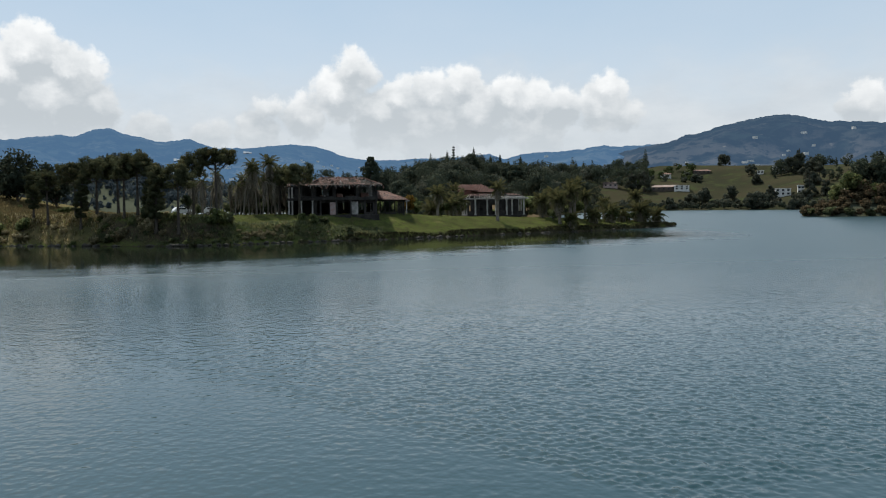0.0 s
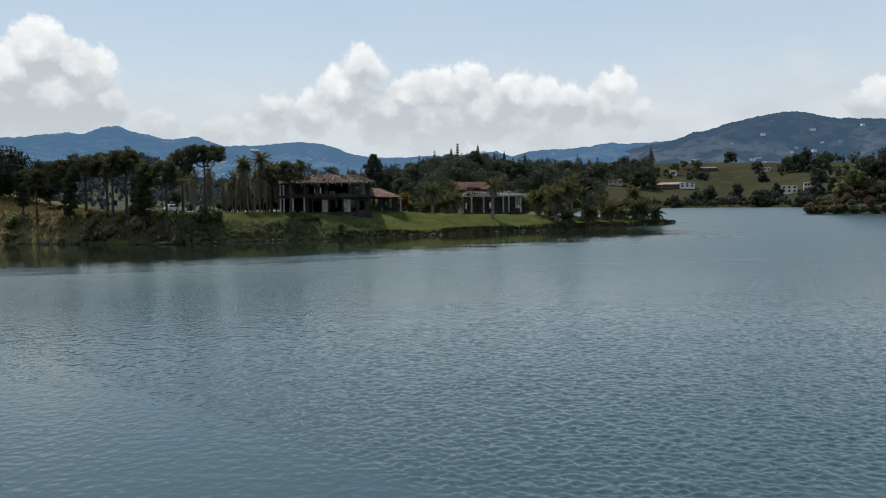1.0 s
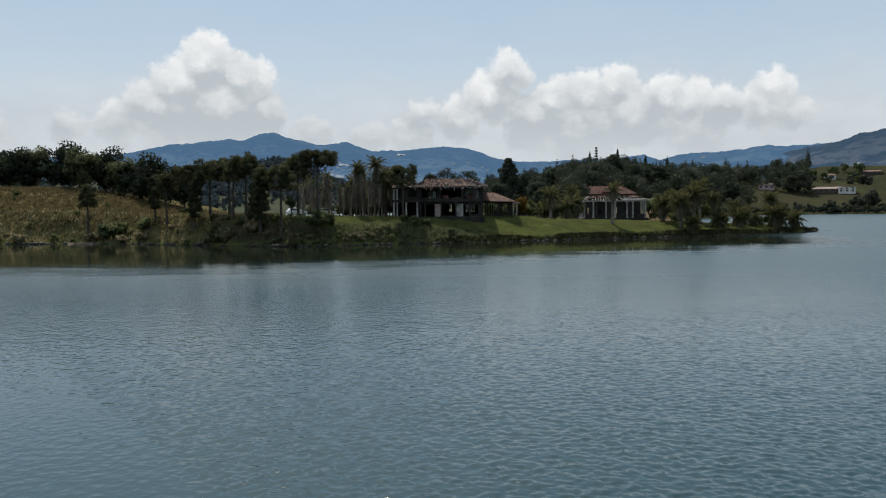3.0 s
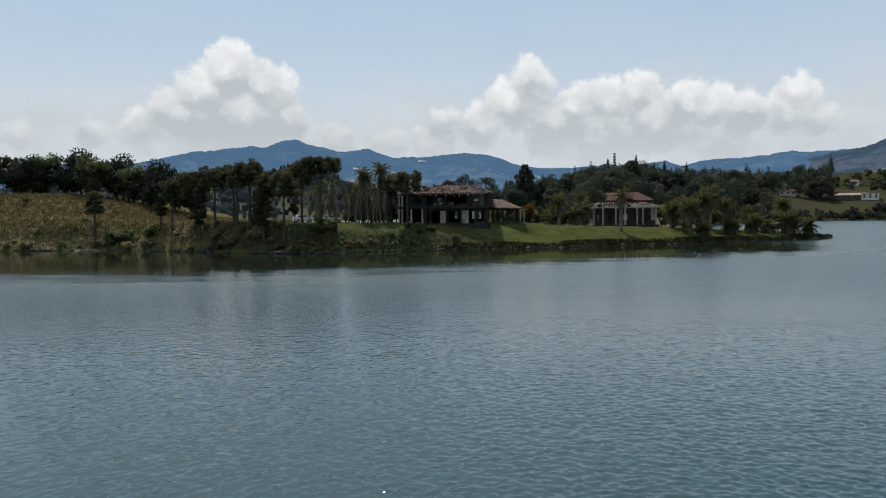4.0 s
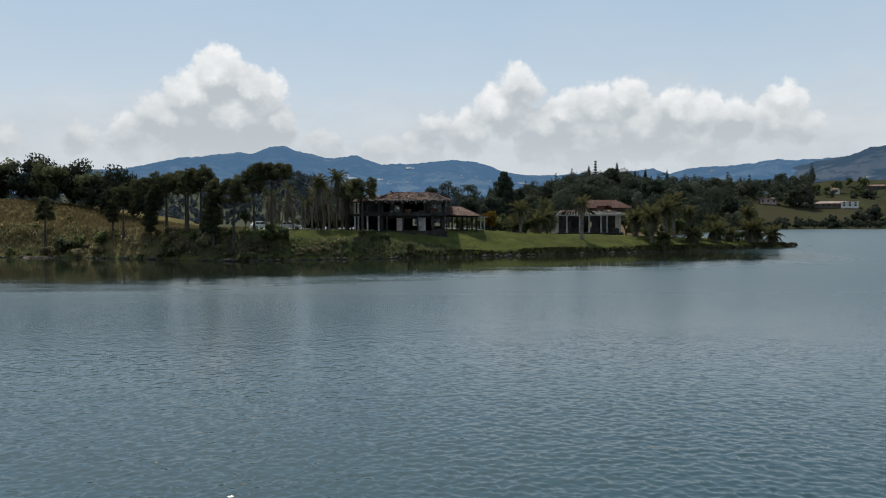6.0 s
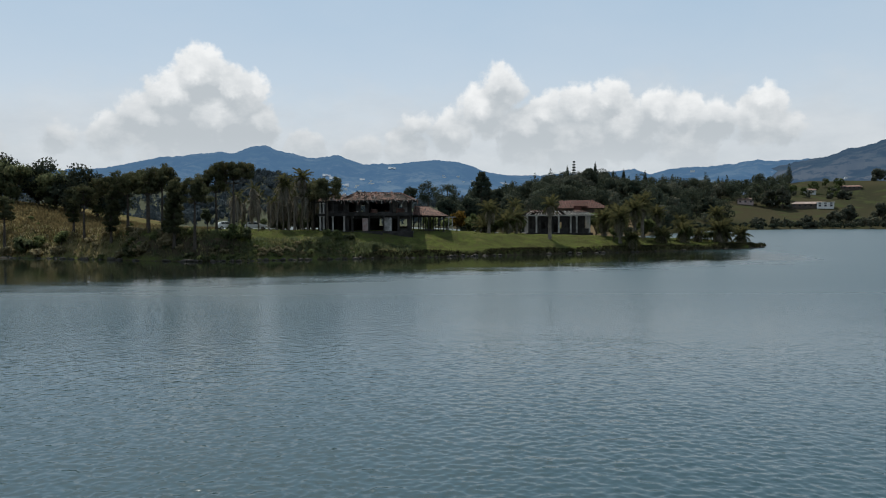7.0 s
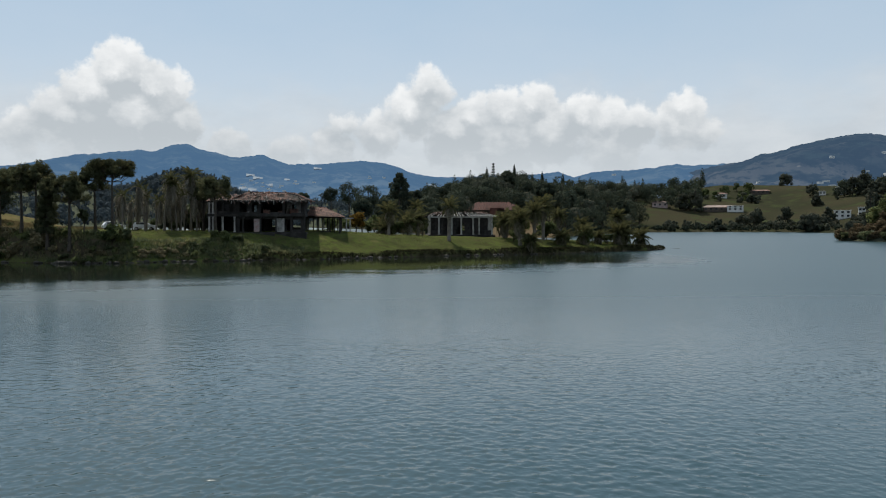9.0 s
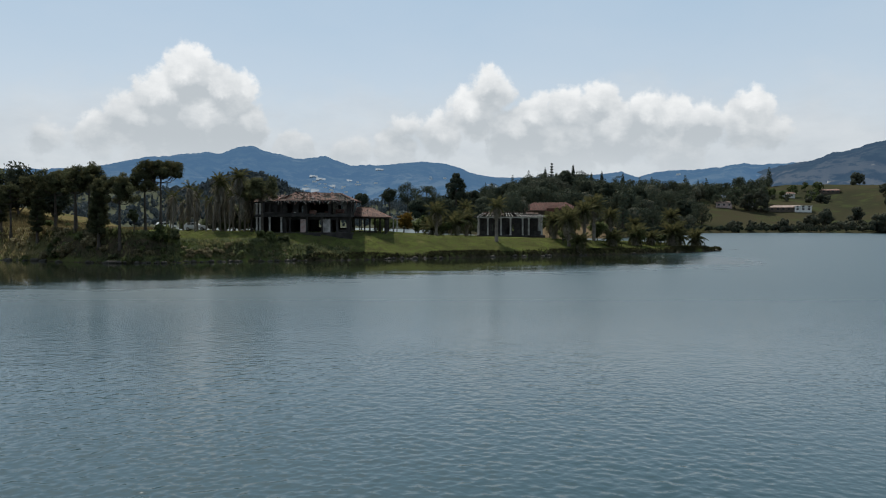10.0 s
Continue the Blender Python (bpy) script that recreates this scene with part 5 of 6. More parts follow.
# brush on the bank
BRUSH = [bushy_tree("brush_bush", 2.0, 1.3, 100 + k, (M_LEAF_MID, M_LEAF_DRY, M_LEAF_DARK, M_LEAF_DRY)[k], ("green", "straw-coloured", "dark green", "dry brown")[k] + " brush growing down the lake bank", 0.08, 0.2, 110, 11, "brush on the bank", "bush") for k in range(4)]
for k in range(250):
    x = -74 + 80 * float(rng.random())
    near_house = x > -5
    if x < -34 and k > 4 and rng.random() < 0.85:
        continue
    d = 0.4 + (1.8 if near_house else 2.2 if x > -19 else 4.2) * float(rng.random())
    v = int(rng.integers(4)) if x > -28 else (1, 3, 0, 1)[int(rng.integers(4))]
    y = float(np.interp(x, SHORE_X, SHORE_Y)) + d
    ob = BRUSH[k] if k < 4 else copy_thing(BRUSH[v], pose(0, 0, 0))
    big = float(rng.uniform(0.28, 0.55)) if x > -19 else float(rng.uniform(0.35, 0.7)) if d > 2.2 else float(rng.uniform(0.45, 1.0))
    plant_at(ob, x, y, float(rng.uniform(0, 360)), big * (0.6 if x > -3 else 1.0), 0.3)
for k, (x, d, sc) in enumerate([(-15.4, 3.2, 1.35), (-14.2, 4.0, 1.0), (-1.2, 3.6, 0.9), (0.4, 4.4, 0.8), (-3.0, 5.4, 0.8), (-25.5, 3.4, 1.3), (-46.0, 3.2, 1.2), (-52.5, 2.4, 1.5), (-50.5, 2.8, 1.2), (4.5, 2.2, 0.7)]):
    plant_at(copy_thing(BRUSH[(0, 2)[k % 2]], pose(0, 0, 0)), x, float(np.interp(x, SHORE_X, SHORE_Y)) + d, 40.0 * k, sc, 0.25)


def tufts(name, label, n, xr, dr, size, mat, seed, blades=5):
    """Grass tufts along the shore strip, as one sheet of separate blades."""
    rng = np.random.default_rng(seed)
    x = rng.uniform(*xr, n)
    y = np.interp(x, SHORE_X, SHORE_Y) + rng.uniform(*dr, n)
    z = height(x, y)
    keep = z > 0.15
    x, y, z = np.repeat(x[keep], blades), np.repeat(y[keep], blades), np.repeat(z[keep], blades)
    m = len(x)
    a = rng.random(m) * 2 * np.pi
    L = size * rng.uniform(0.5, 1.3, m)
    base = np.stack([x + rng.normal(size=m) * size * 0.35, y + rng.normal(size=m) * size * 0.35, z - 0.03], -1)
    w = np.stack([np.cos(a), np.sin(a), 0 * a], -1) * (size * 0.16)
    tip = base + np.stack([np.sin(a) * L * 0.5 + rng.normal(size=m) * 0.05, -np.cos(a) * L * 0.5, L], -1)
    V = np.stack([base - w, base + w, tip + w * 0.25, tip - w * 0.25], 1).reshape(-1, 3)
    add(name, quick_mesh(name, V, np.arange(m * 4).reshape(-1, 4), mat), None, label, "grass", kind="stuff")


tufts("bank_grass", "rough grass hanging over the lake bank", 600, (-75, -28), (0.4, 9), 0.5, M_GRASS, 1)
tufts("dry_bank_grass", "dry straw-coloured grass on the lake bank", 800, (-90, -28), (0.6, 9), 0.5, M_LEAF_DRY, 5)
tufts("bank_grass", "rough grass hanging over the lake bank", 1500, (-28, 10), (0.3, 4.6), 0.42, M_LEAF_DARK, 4)
tufts("hill_grass", "tall golden grass on the hillside", 8500, (-95, -28), (4, 40), 0.5, M_GOLD, 2)
tufts("lawn_edge_grass", "short grass along the edge of the lawn", 13000, (-16, 85), (0.8, 13), 0.11, M_LAWN, 3, 4)


tufts("edge_sedge", "dark tangled grass overhanging the water's edge", 3400, (2, 84), (-0.3, 1.1), 0.3, M_EDGE, 6)


def shore_stones():
    rng = np.random.default_rng(9)
    Vs, Fs, k = [], [], 0
    bm = bmesh.new()
    bmesh.ops.create_icosphere(bm, subdivisions=1, radius=1)
    base = np.array([v.co for v in bm.verts])
    F = np.array([[v.index for v in f.verts] for f in bm.faces])
    bm.free()
    for _ in range(260):
        x = rng.uniform(-70, 85) if _ % 3 else rng.uniform(-70, 0)
        y = np.interp(x, SHORE_X, SHORE_Y) + rng.uniform(-0.9, 1.0)
        s = rng.uniform(0.12, 0.42) * np.array([1.3, 1, 0.7])
        Vs.append(base * s * (1 + rng.normal(size=base.shape) * 0.13) + np.array([x, y, rng.uniform(-0.05, 0.18)]))
        Fs.append(F + k)
        k += len(base)
    add("shore_stones", quick_mesh("shore_stones", np.concatenate(Vs), np.concatenate(Fs), M_ROCK), None, "dark wet stones along the waterline", "stones", kind="stuff")


shore_stones()


# ---------------------------------------------------------------- far shore
def woods(name, label, n, az_range, r_range, hgt, leaf, per, mat, seed, conifers=0.25, clump=0.0, margin=4.0, belt=None):
    """Many far trees as one mass: every tree is several uneven puffs of leaf sprays over a stem."""
    rng = np.random.default_rng(seed)
    C, R, stems = [], [], []
    m = n * 12
    az, rr = rng.uniform(*az_range, m), np.sqrt(rng.uniform(r_range[0] ** 2, r_range[1] ** 2, m))
    if belt:
        rr = np.interp(az, FAR_AZ, FAR_R) + rng.uniform(*belt, m)
    xs, ys = CX + rr * np.sin(np.radians(az)), CY + rr * np.cos(np.radians(az))
    zs = height(xs, ys)
    ok = (rr > np.interp(az, FAR_AZ, FAR_R) + margin) & (zs > 0.3)
    ok &= ~((az > 8.0) & (az < 13.4) & (rr < 405))
    if clump:
        ok &= fbm2(xs, ys, 70, 3, seed) > clump
    for x, y, z in list(zip(xs[ok], ys[ok], zs[ok]))[:n]:
        h = hgt * rng.uniform(0.6, 1.25)
        stems.append(tube([(x, y, z - 0.5), (x, y, z + h * 0.5)], [0.03 * h, 0.02 * h], 4))
        if rng.random() < conifers:
            for f in np.linspace(0.2, 0.9, 9):
                C.append((x, y, z + h * 1.15 * f))
                R.append(h * 0.24 * (1.1 - f))
        else:
            for _ in range(6):
                d = rng.normal(size=3)
                d /= np.linalg.norm(d)
                C.append((x + d[0] * h * 0.24, y + d[1] * h * 0.24, z + h * (0.5 + 0.3 * d[2])))
                R.append(h * rng.uniform(0.16, 0.27))
    me = leaf_mesh(name, leaves(C, R, per, leaf, rng, 0.85, 0.82, 1.3, 0.22, 0.1), mat)
    add(name, me, None, label, "woods", kind="stuff")
    V, F = join(stems)
    add(name + "_stems", quick_mesh(name + "_stems", V, F, M_BARK), None, "bare stems standing under the " + label.split(" over ")[0], "woods", kind="stuff")


woods("shore_woods", "dark mixed woods over the hill across the water", 430, (1.0, 19.5), (300, 860), 14.0, 0.72, 80, M_WOODS, 201, 0.2)
woods("mixed_woods", "greyer mixed woods over the hill across the water", 230, (1.0, 19.5), (300, 860), 12.0, 0.85, 72, M_WOODS_GREY, 211, 0.05)
woods("hillside_trees", "dark trees and hedges over the far hillside fields", 90, (31, 44), (430, 820), 11.0, 0.9, 40, M_WOODS, 202, 0.1, 0.02)
woods("edge_woods", "dark woods over the slope behind the green field", 60, (18.5, 23.0), (650, 860), 14.0, 0.9, 60, M_WOODS, 207, 0.15)
woods("ridge_trees", "scattered small trees over the ridge of the far fields", 30, (17, 34), (690, 900), 6.0, 0.9, 30, M_WOODS_GREY, 206, 0.1, 0.08)
woods("waterside_trees", "bushes and trees over the far waterline", 300, (21, 44), (470, 590), 4.6, 0.75, 30, M_WOODS_GREY, 203, 0.05, 0.0, 2.0)
woods("waterline_hedge", "dark scrub and reeds over the far waterline", 380, (5, 44), (300, 640), 2.6, 0.7, 18, M_WOODS, 216, 0.0, 0.0, -30.0, (-16, 20))
woods("distant_scrub", "grey scrub over the far low shore", 480, (-24, -2), (880, 1200), 6.0, 1.8, 8, M_WOODS_HAZED, 215, 0.1)
woods("distant_hill_woods", "dark distant woods over the steep hill", 420, (-17, -5.5), (1020, 1420), 12.0, 2.2, 13, M_WOODS_HAZED, 214, 0.35)
woods("distant_woods", "dark distant woods over the low hills", 1300, (-34, 3), (650, 1600), 13.0, 2.0, 10, M_WOODS_HAZED, 204, 0.3, -0.3)
woods("hill_grove", "paler leafy grove over the far fields", 24, (20, 26), (640, 820), 9.0, 1.0, 44, M_WOODS_LIGHT, 205, 0.0, 0.05)


def far_tree(name, x, y, hgt, kind, seed, label, wide=0.0, top=None):
    rng = np.random.default_rng(seed)
    z = ground_z(x, y)
    hgt = hgt if top is None else top - z
    ob = thing(name, x, y, z - 0.3, label, "tree")
    V, F = tube([(0, 0, 0), (0, 0, hgt * 0.95)], [0.022 * hgt, 0.008 * hgt], 6)
    add("trunk", quick_mesh("trunk", V, F, M_BARK), ob)
    C, R = [], []
    if kind == "column":
        for f in np.linspace(0.08, 1, 16):
            C.append((0, 0, hgt * f))
            R.append(hgt * 0.085 * (1.15 - f ** 3))
    elif kind == "cone":
        for f in np.linspace(0.04, 0.98, 13):
            for _ in range(5):
                a = rng.random() * 6.28
                q = hgt * 0.30 * (1 - f ** 2.4)
                C.append((math.cos(a) * q, math.sin(a) * q, hgt * f))
                R.append(hgt * 0.085 * (1.2 - 0.6 * f))
    elif kind == "mass":
        for _ in range(30):
            a, f = rng.random() * 6.28, rng.random()
            q = wide * (0.85 - 0.55 * f ** 2) * rng.random() ** 0.5
            C.append((math.cos(a) * q * 1.15, math.sin(a) * q, hgt * (0.08 + 0.82 * f * rng.uniform(0.75, 1.0))))
            R.append(wide * rng.uniform(0.16, 0.34))
    elif kind == "dome":
        for _ in range(26):
            d = rng.normal(size=3)
            d /= np.linalg.norm(d)
            C.append((d[0] * wide * 0.68, d[1] * wide * 0.68, hgt - wide * 0.95 + d[2] * wide * 0.62))
            R.append(wide * rng.uniform(0.26, 0.42))
    else:
        for f in np.linspace(0.3, 1, 9):
            for a in np.linspace(0, 6.28, 6)[:-1]:
                q = hgt * 0.085 * (1.15 - f)
                C.append((math.cos(a + f * 9) * q, math.sin(a + f * 9) * q, hgt * f))
                R.append(hgt * 0.022)
    add("crown", leaf_mesh("crown", leaves(C, R, 220 if kind == 'cone' else 100 if kind in ('dome', 'mass') else 130, 0.8 if kind in ('cone', 'dome', 'mass') else 0.6 if kind != "tiers" else 0.5, rng, 0.9, 0.75, 1.2, 0.3, 0.12), M_WOODS_GREY if kind == "mass" else M_WOODS), ob)
    return ob


rng = np.random.default_rng(330)
for k in range(22):
    az_, r_ = float(rng.uniform(3.0, 18.5)), float(rng.uniform(345, 520))
    if 7.0 < az_ < 14.5 and r_ < 425:
        continue
    x, y = CX + r_ * math.sin(radians(az_)), CY + r_ * math.cos(radians(az_))
    if r_ > np.interp(az_, FAR_AZ, FAR_R) + 12:
        far_tree("crown_tree", x, y, float(rng.uniform(13, 17)), "dome", 340 + k, "broad round-headed dark tree standing out of the woods", float(rng.uniform(4.6, 7.0)))
far_tree("cone_tree", 36.2, 447.0, 30.5, "cone", 301, "huge dark bell-shaped conifer above the woods", top=31.0)
for k, (x, y, top, wide) in enumerate(((-28.9, 640, 28.7, 5.0), (-10.0, 690, 34.7, 6.5), (4.0, 715, 40.6, 11.0), (19.9, 668, 36.5, 10.2), (47.1, 500, 25.7, 5.0), (70.5, 520, 30.7, 5.5), (85.0, 540, 35.7, 7.6), (96.3, 552, 39.3, 10.9),
                                       (109.5, 470, 29.6, 7.5), (121.4, 440, 26.9, 7.5), (93.8, 450, 25.0, 7.0), (50.7, 430, 19.7, 6.2), (27.5, 400, 18.7, 5.6), (17.1, 390, 17.0, 5.2))):
    far_tree("crown_tree", x, y, 0, "dome", 320 + k, "broad round-headed dark tree standing out of the woods", wide, top)
CLUMPS = ((269.7, 530.5, 13.5, 7.0), (264.5, 536.0, 10.0, 5.5), (287.4, 524.4, 13.5, 6.0), (279.3, 484.0, 12.0, 6.0), (286.5, 489.0, 10.5, 6.5), (236.3, 510.0, 8.0, 4.4), (384.0, 712.0, 11.5, 7.4), (313.1, 625.3, 8.0, 4.0),
          (375.0, 594.5, 17.0, 6.0), (383.7, 594.5, 20.0, 7.0), (390.4, 583.7, 14.0, 6.5), (381.0, 580.0, 11.0, 5.5), (310.2, 513.0, 11.0, 4.4), (303.0, 505.0, 8.0, 4.2), (364.3, 630.9, 12.0, 5.0), (343.5, 588.0, 9.0, 4.0),
          (290.4, 457.4, 7.5, 4.4), (297.0, 455.0, 6.5, 4.0), (356.7, 529.4, 17.0, 5.5), (351.0, 533.0, 12.0, 5.5), (258.0, 600.4, 19.0, 6.6), (251.0, 606.0, 14.0, 6.0), (327.5, 497.0, 16.0, 4.6), (321.5, 491.0, 9.0, 4.2), (336.0, 492.0, 11.0, 4.6))
for k, (x, y, h, wide) in enumerate(CLUMPS):
    far_tree("hillside_tree", x, y, h, "mass", 360 + k, "rounded dark tree standing on the far hillside field", wide)
for x, y, h, s in ((116.9, 560, 21, 302), (149.9, 560, 20, 303), (98.5, 560, 19, 304), (139, 575, 19, 305), (131, 570, 17, 306)):
    far_tree("cypress", x, y, h, "column", s, "slim dark cypress standing above the woods")
far_tree("tiered_pine", 102.5, 558.0, 20.5, "tiers", 310, "tall thin pine with separate tiers of short boughs")


def islet_plants():
    rng = np.random.default_rng(400)
    kinds = [bushy_tree("islet_tree", 18.0, 6.5, 401, M_WOODS, "tall grey-green tree on the islet", 0.25, 0.6, 150, 22, "trees on the islet"),
             bushy_tree("islet_tree", 13.0, 5.0, 402, M_LEAF_MID, "tall grey-green tree on the islet", 0.25, 0.55, 130, 20, "trees on the islet"),
             bushy_tree("islet_bush", 5.0, 3.0, 403, M_ISLET, "russet-brown bush at the islet's edge", 0.1, 0.4, 110, 14, "bushes on the islet", "bush")]
    used = set()
    for x, y, v, sc in ((194, 263, 0, 1.0), (203, 265, 0, 1.12), (212, 263, 0, 1.1), (186, 261, 1, 0.85), (206, 256, 1, 0.9), (222, 260, 0, 1.0), (197, 255, 2, 0.9), (180, 256, 2, 0.6), (184, 252, 2, 0.65), (189, 251, 2, 0.7), (194, 249, 2, 0.75),
                        (199, 248, 2, 0.7), (204, 247, 2, 0.8), (209, 247, 2, 0.75), (215, 247, 2, 0.8), (218, 254, 1, 1.0), (178, 261, 2, 0.6), (230, 264, 0, 1.0), (191, 256, 1, 0.55), (176, 257, 2, 0.45),
                        (173, 259, 2, 0.7), (177, 254, 2, 0.8), (182, 258, 2, 1.1), (187, 256, 2, 1.3), (193, 253, 2, 1.4), (200, 252, 2, 1.5), (207, 251, 2, 1.3), (181, 263, 1, 0.6), (189, 260, 2, 1.6), (213, 252, 2, 1.4),
                        (172, 255, 2, 0.5), (176, 250, 2, 0.6), (181, 247, 2, 0.7), (187, 245, 2, 0.6), (193, 243.5, 2, 0.8), (199, 243, 2, 0.6), (205, 242.5, 2, 0.8), (211, 243, 2, 0.7), (217, 244, 2, 0.8)):
        ob = kinds[v] if v not in used else copy_thing(kinds[v], pose(0, 0, 0))
        used.add(v)
        plant_at(ob, x, y, float(rng.uniform(0, 360)), sc, 0.3)


islet_plants()
edge_bush = bushy_tree("edge_bush", 3.0, 2.2, 410, M_ISLET, "brown brush hanging over the islet's bank", 0.1, 0.34, 120, 14, "brush round the islet", "bush")
dark_bush = bushy_tree("edge_bush", 2.6, 2.2, 411, M_LEAF_DARK, "dark brush hanging over the islet's bank", 0.1, 0.34, 120, 14, "brush round the islet", "bush")
for k in range(34):
    a = radians(165 + 190 * k / 33)
    for q in np.linspace(1.5, 0.7, 60):
        x, y = 204 + 34 * q * math.cos(a), 262 + 22 * q * math.sin(a)
        if ground_z(x, y) > 0.25:
            src = (edge_bush, dark_bush)[k % 2]
            plant_at(src if k < 2 else copy_thing(src, pose(0, 0, 0)), x, y, 50.0 * k, 0.75 + 0.35 * ((k * 7) % 5) / 4, 0.5)
            break


def sand_bank(x, y, length, width):
    """Low spit of washed-up sand at the waterline."""
    rng = np.random.default_rng(31)
    a = np.linspace(0, 2 * np.pi, 40, endpoint=False)
    rings = [np.stack([x + np.cos(a) * length * f * (1 + 0.12 * rng.normal(size=40)), y + np.sin(a) * width * f * (1 + 0.12 * rng.normal(size=40)), 0 * a + z], -1) for f, z in ((1.0, -0.15), (0.8, 0.12), (0.45, 0.24), (0.05, 0.27))]
    V = np.concatenate(rings)
    F = [(r * 40 + k, r * 40 + (k + 1) % 40, r * 40 + 40 + (k + 1) % 40, r * 40 + 40 + k) for r in range(3) for k in range(40)]
    add("sand_bank", quick_mesh("sand_bank", V, np.array(F), M_SAND, smooth=True), None, "small spit of pale sand at the waterline", "sand bank", kind="structure")


sand_bank(-56.0, 139.6, 2.6, 0.9)


def far_house(x, y, w, d, h, roof_mat, turn, label, storeys=1, flat=False, sink=0.0, wall=None):
    z = ground_z(x, y) - sink
    o = thing("far_house", x, y, z, label, "house", "houses across the lake", "", turn)
    part("wall", a_box(-w / 2, w / 2, -d / 2, d / 2, -3.0, h, 0.05), wall or M_WHITE, o)
    bm = bmesh.new()
    e = 0.9
    rz = h + (0.35 if flat else 0.2 * d)
    if flat:
        box(bm, -w / 2 - 0.4, w / 2 + 0.4, -d / 2 - 0.4, d / 2 + 0.4, h + 0.004, h + 0.3, 0.05)
    else:
        q = [bm.verts.new(p) for p in ((-w / 2 - e, -d / 2 - e, h), (w / 2 + e, -d / 2 - e, h), (w / 2 + e, d / 2 + e, h), (-w / 2 - e, d / 2 + e, h), (-w / 2 + d * 0.3, 0, rz), (w / 2 - d * 0.3, 0, rz))]
        for f in ((0, 1, 5, 4), (1, 2, 5), (2, 3, 4, 5), (3, 0, 4), (3, 2, 1, 0)):
            bm.faces.new([q[i] for i in f])
    part("roof", bm, roof_mat, o)
    n = max(2, int(w / 3.2))
    for s in range(storeys):
        for k in range(n):
            cx = -w / 2 + (k + 0.5) * w / n
            zz = 0.9 + s * h / storeys
            win = part("window", a_box(cx - 0.75, cx + 0.75, -d / 2 - 0.1, -d / 2 - 0.004, zz, zz + 1.3, 0.02), M_DARK, o)
            part("pane", a_box(cx - 0.62, cx + 0.62, -d / 2 - 0.13, -d / 2 - 0.104, zz + 0.12, zz + 1.18, 0.0), M_GLASS_DARK, win)


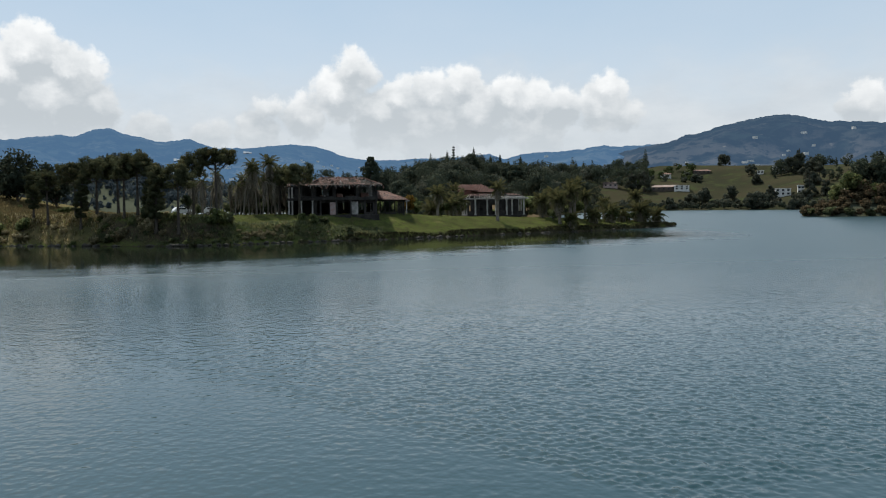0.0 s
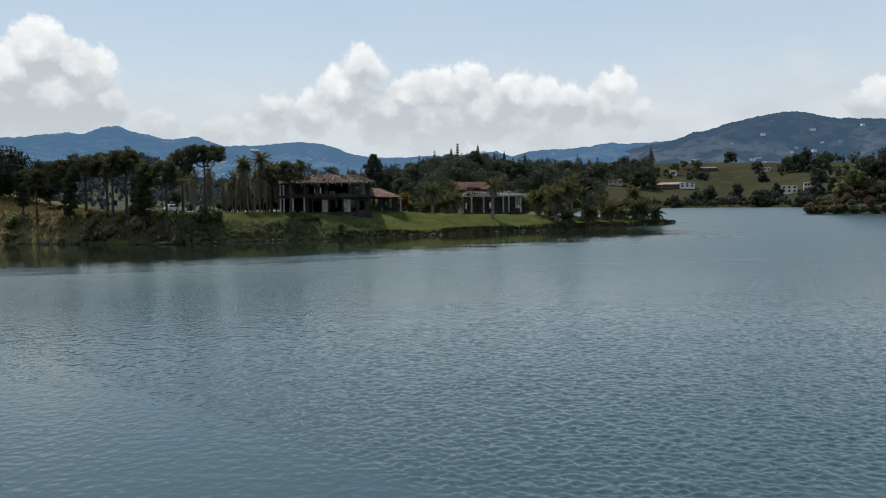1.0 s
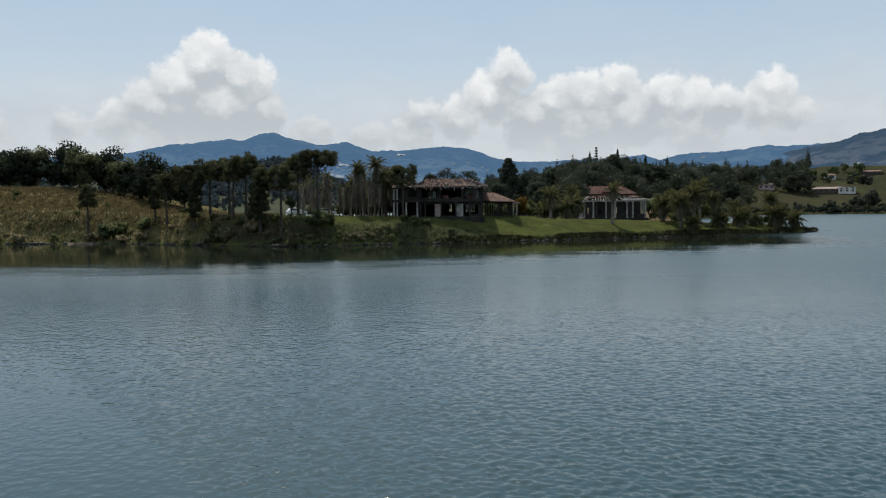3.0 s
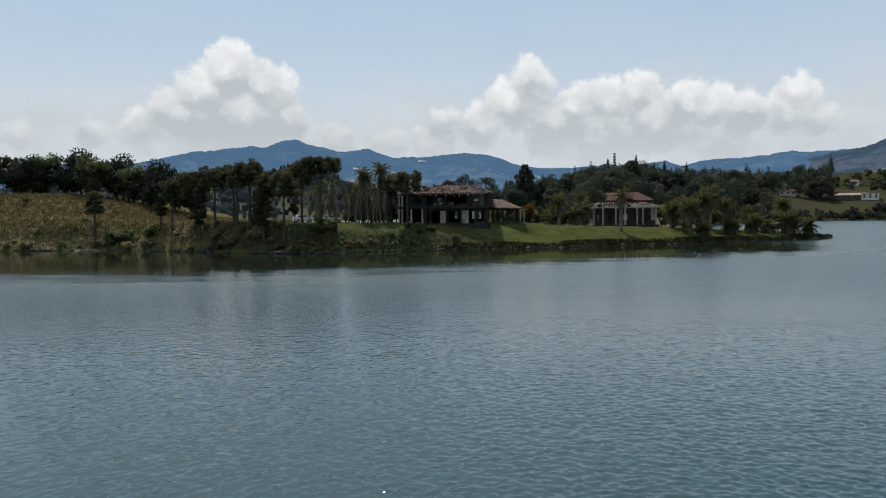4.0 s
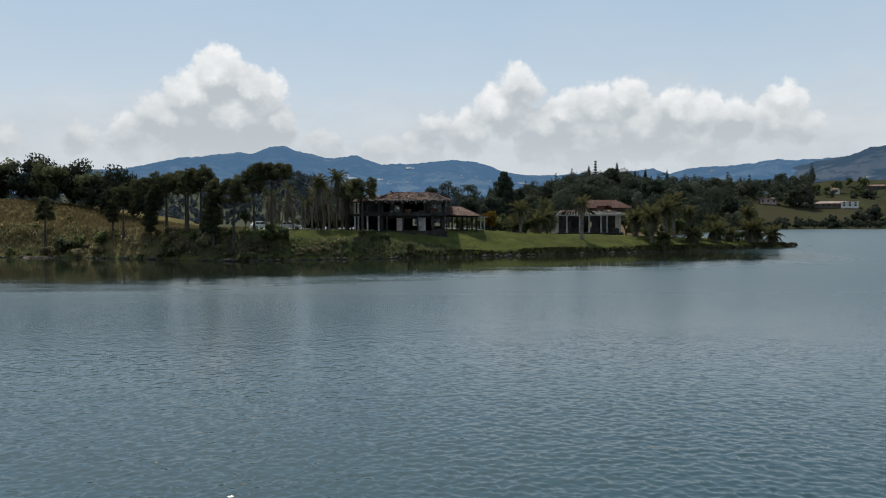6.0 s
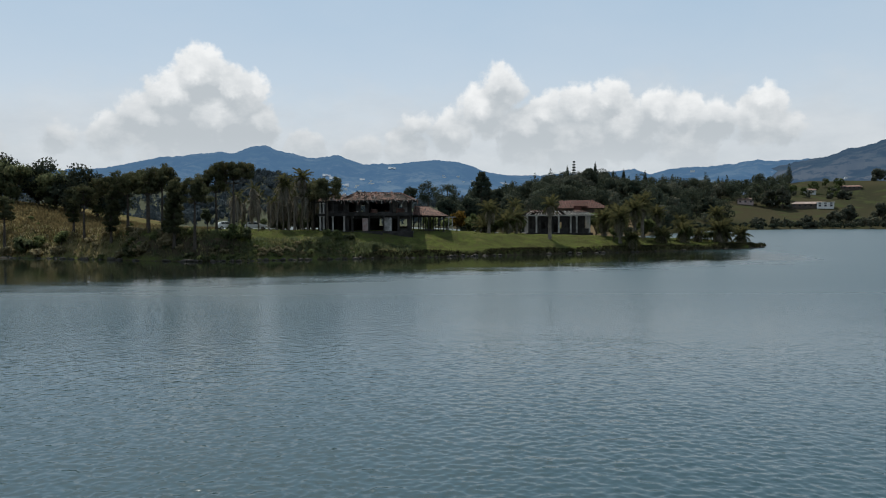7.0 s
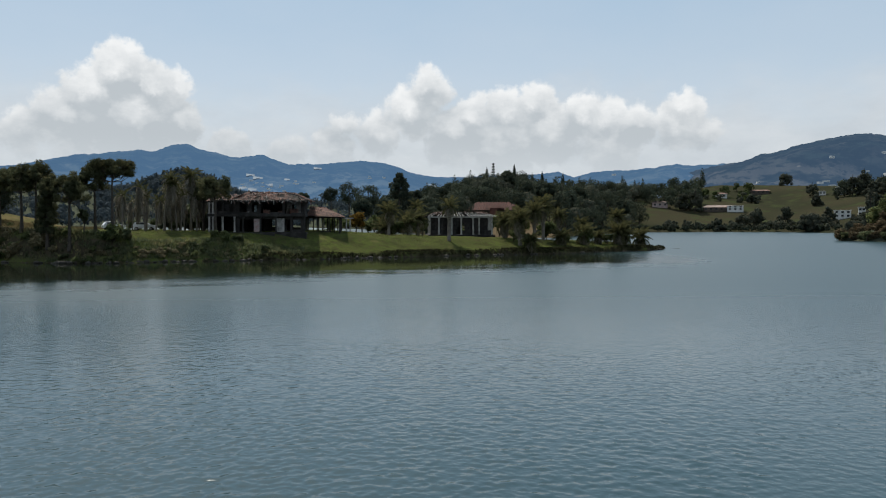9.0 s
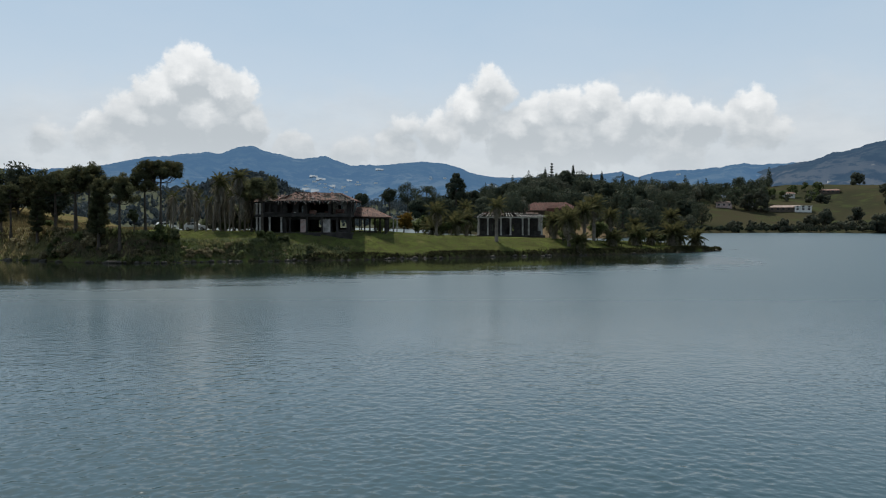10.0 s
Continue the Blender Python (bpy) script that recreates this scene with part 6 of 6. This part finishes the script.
def hill_house():
    rng = np.random.default_rng(12)
    z = ground_z(79, 402)
    o = thing("hill_house", 79, 402, z, "broad brown-roofed house with a red gabled end on the wooded shore", "house", "", "", -11)
    part("wall", wall_with_openings(-13, 13, -2.0, 3.4, -4.0, 4.0, [(x, x + 1.6, 0.8, 2.6) for x in (-11, -7, -3, 1.5, 9)]), M_SHADY, o)
    e, t = 3.4, 7.0
    a, b, c, d, r1, r2 = (-14.5, -5.5, e), (14.5, -5.5, e), (14.5, 5.5, e), (-14.5, 5.5, e), (-7, 0, t), (7, 0, t)
    bm = bmesh.new()
    q = [bm.verts.new(p) for p in (a, b, c, d, r1, r2)]
    for f in ((0, 1, 5, 4), (1, 2, 5), (2, 3, 4, 5), (3, 0, 4), (3, 2, 1, 0)):
        bm.faces.new([q[i] for i in f])
    part("roof", bm, M_ROOF_DARK, o)
    V, F = join([tile_slope(a, b, r1, r2, rng, 0.03, 0.75, 0.9), tile_slope(b, c, r2, r2, rng, 0.03, 0.75, 0.9), tile_slope(d, a, r1, r1, rng, 0.03, 0.75, 0.9)])
    add("roof_tiles", quick_mesh("roof_tiles", V, F, M_TILE_RED), o, "weathered red roof tiles in courses", kind="stuff")
    part("red_gable", a_box(-1.2, 2.2, -6.6, -5.2, -1.0, 4.6, 0.06), M_TILE_RED, o, "red-washed gable wall")
    bm = bmesh.new()
    q = [bm.verts.new(p) for p in ((-2.4, -7.0, 4.5), (5.4, -7.0, 4.3), (4.4, -1.0, 6.9), (-1.4, -1.0, 6.9))]
    bm.faces.new(q)
    bmesh.ops.solidify(bm, geom=bm.faces[:], thickness=0.15)
    part("red_roof", bm, M_TILE_RED, o, "bright red lean-to roof")


hill_house()
for k in range(9):
    x, y = 88 + 4.4 * k, 396 + 2.2 * k
    fp = thing("fence_post", x, y, ground_z(x, y) - 0.1, "pale fence post on the brown slope", "post", "fence posts on the slope")
    part("shaft", a_box(-0.14, 0.14, -0.14, 0.14, 0, 1.7, 0.03), M_WHITE, fp)
    part("cap", a_box(-0.19, 0.19, -0.19, 0.19, 1.704, 1.82, 0.02), M_WHITE, fp)
far_house(276, 600, 22, 8, 2.6, M_ROOF_PALE, -24, "long lakeside house with shade-brown walls under a pale brown tile roof", sink=0.2, wall=M_SHADY)
far_house(285.0, 593, 11, 6, 3.6, M_WHITE, -24, "white two-storey house with dark windows", 2, True)
far_house(380.3, 615.3, 11, 7, 5.2, M_WHITE, -30, "white flat-roofed house on the hillside", 2, True)
far_house(371.0, 628.1, 5, 4, 2.6, M_WHITE, -30, "small white outbuilding on the hillside", 1, True)
far_house(325.0, 523.0, 10, 7, 4.8, M_WHITE, -30, "white flat-roofed lake house with deep openings", 2, True)
far_house(333.5, 515.5, 4, 6, 5.4, M_WHITE, -30, "white stair tower of the lake house", 2, True)
far_house(352.9, 486.9, 12, 6, 3.2, M_WHITE, -33, "white low house under the trees", 1, True)
far_house(308.6, 671.4, 9, 6, 3.0, M_TILE, -25, "small white cottage above the field")
far_house(329.8, 675.5, 6, 5, 3.0, M_WHITE, -25, "small white cottage above the field", 1, True)
far_house(342.0, 675.0, 17, 6, 2.2, M_TILE, -26, "low red-roofed farmhouse on the ridge", wall=M_SHADY)
far_house(237.4, 616.7, 11, 6, 3.0, M_ROOF_DARK, -20, "low red-brown cottage among the trees", wall=M_PINK)
far_house(256.7, 615.9, 3.5, 4, 5.0, M_WHITE, -22, "narrow white house between the trees", 2, True)
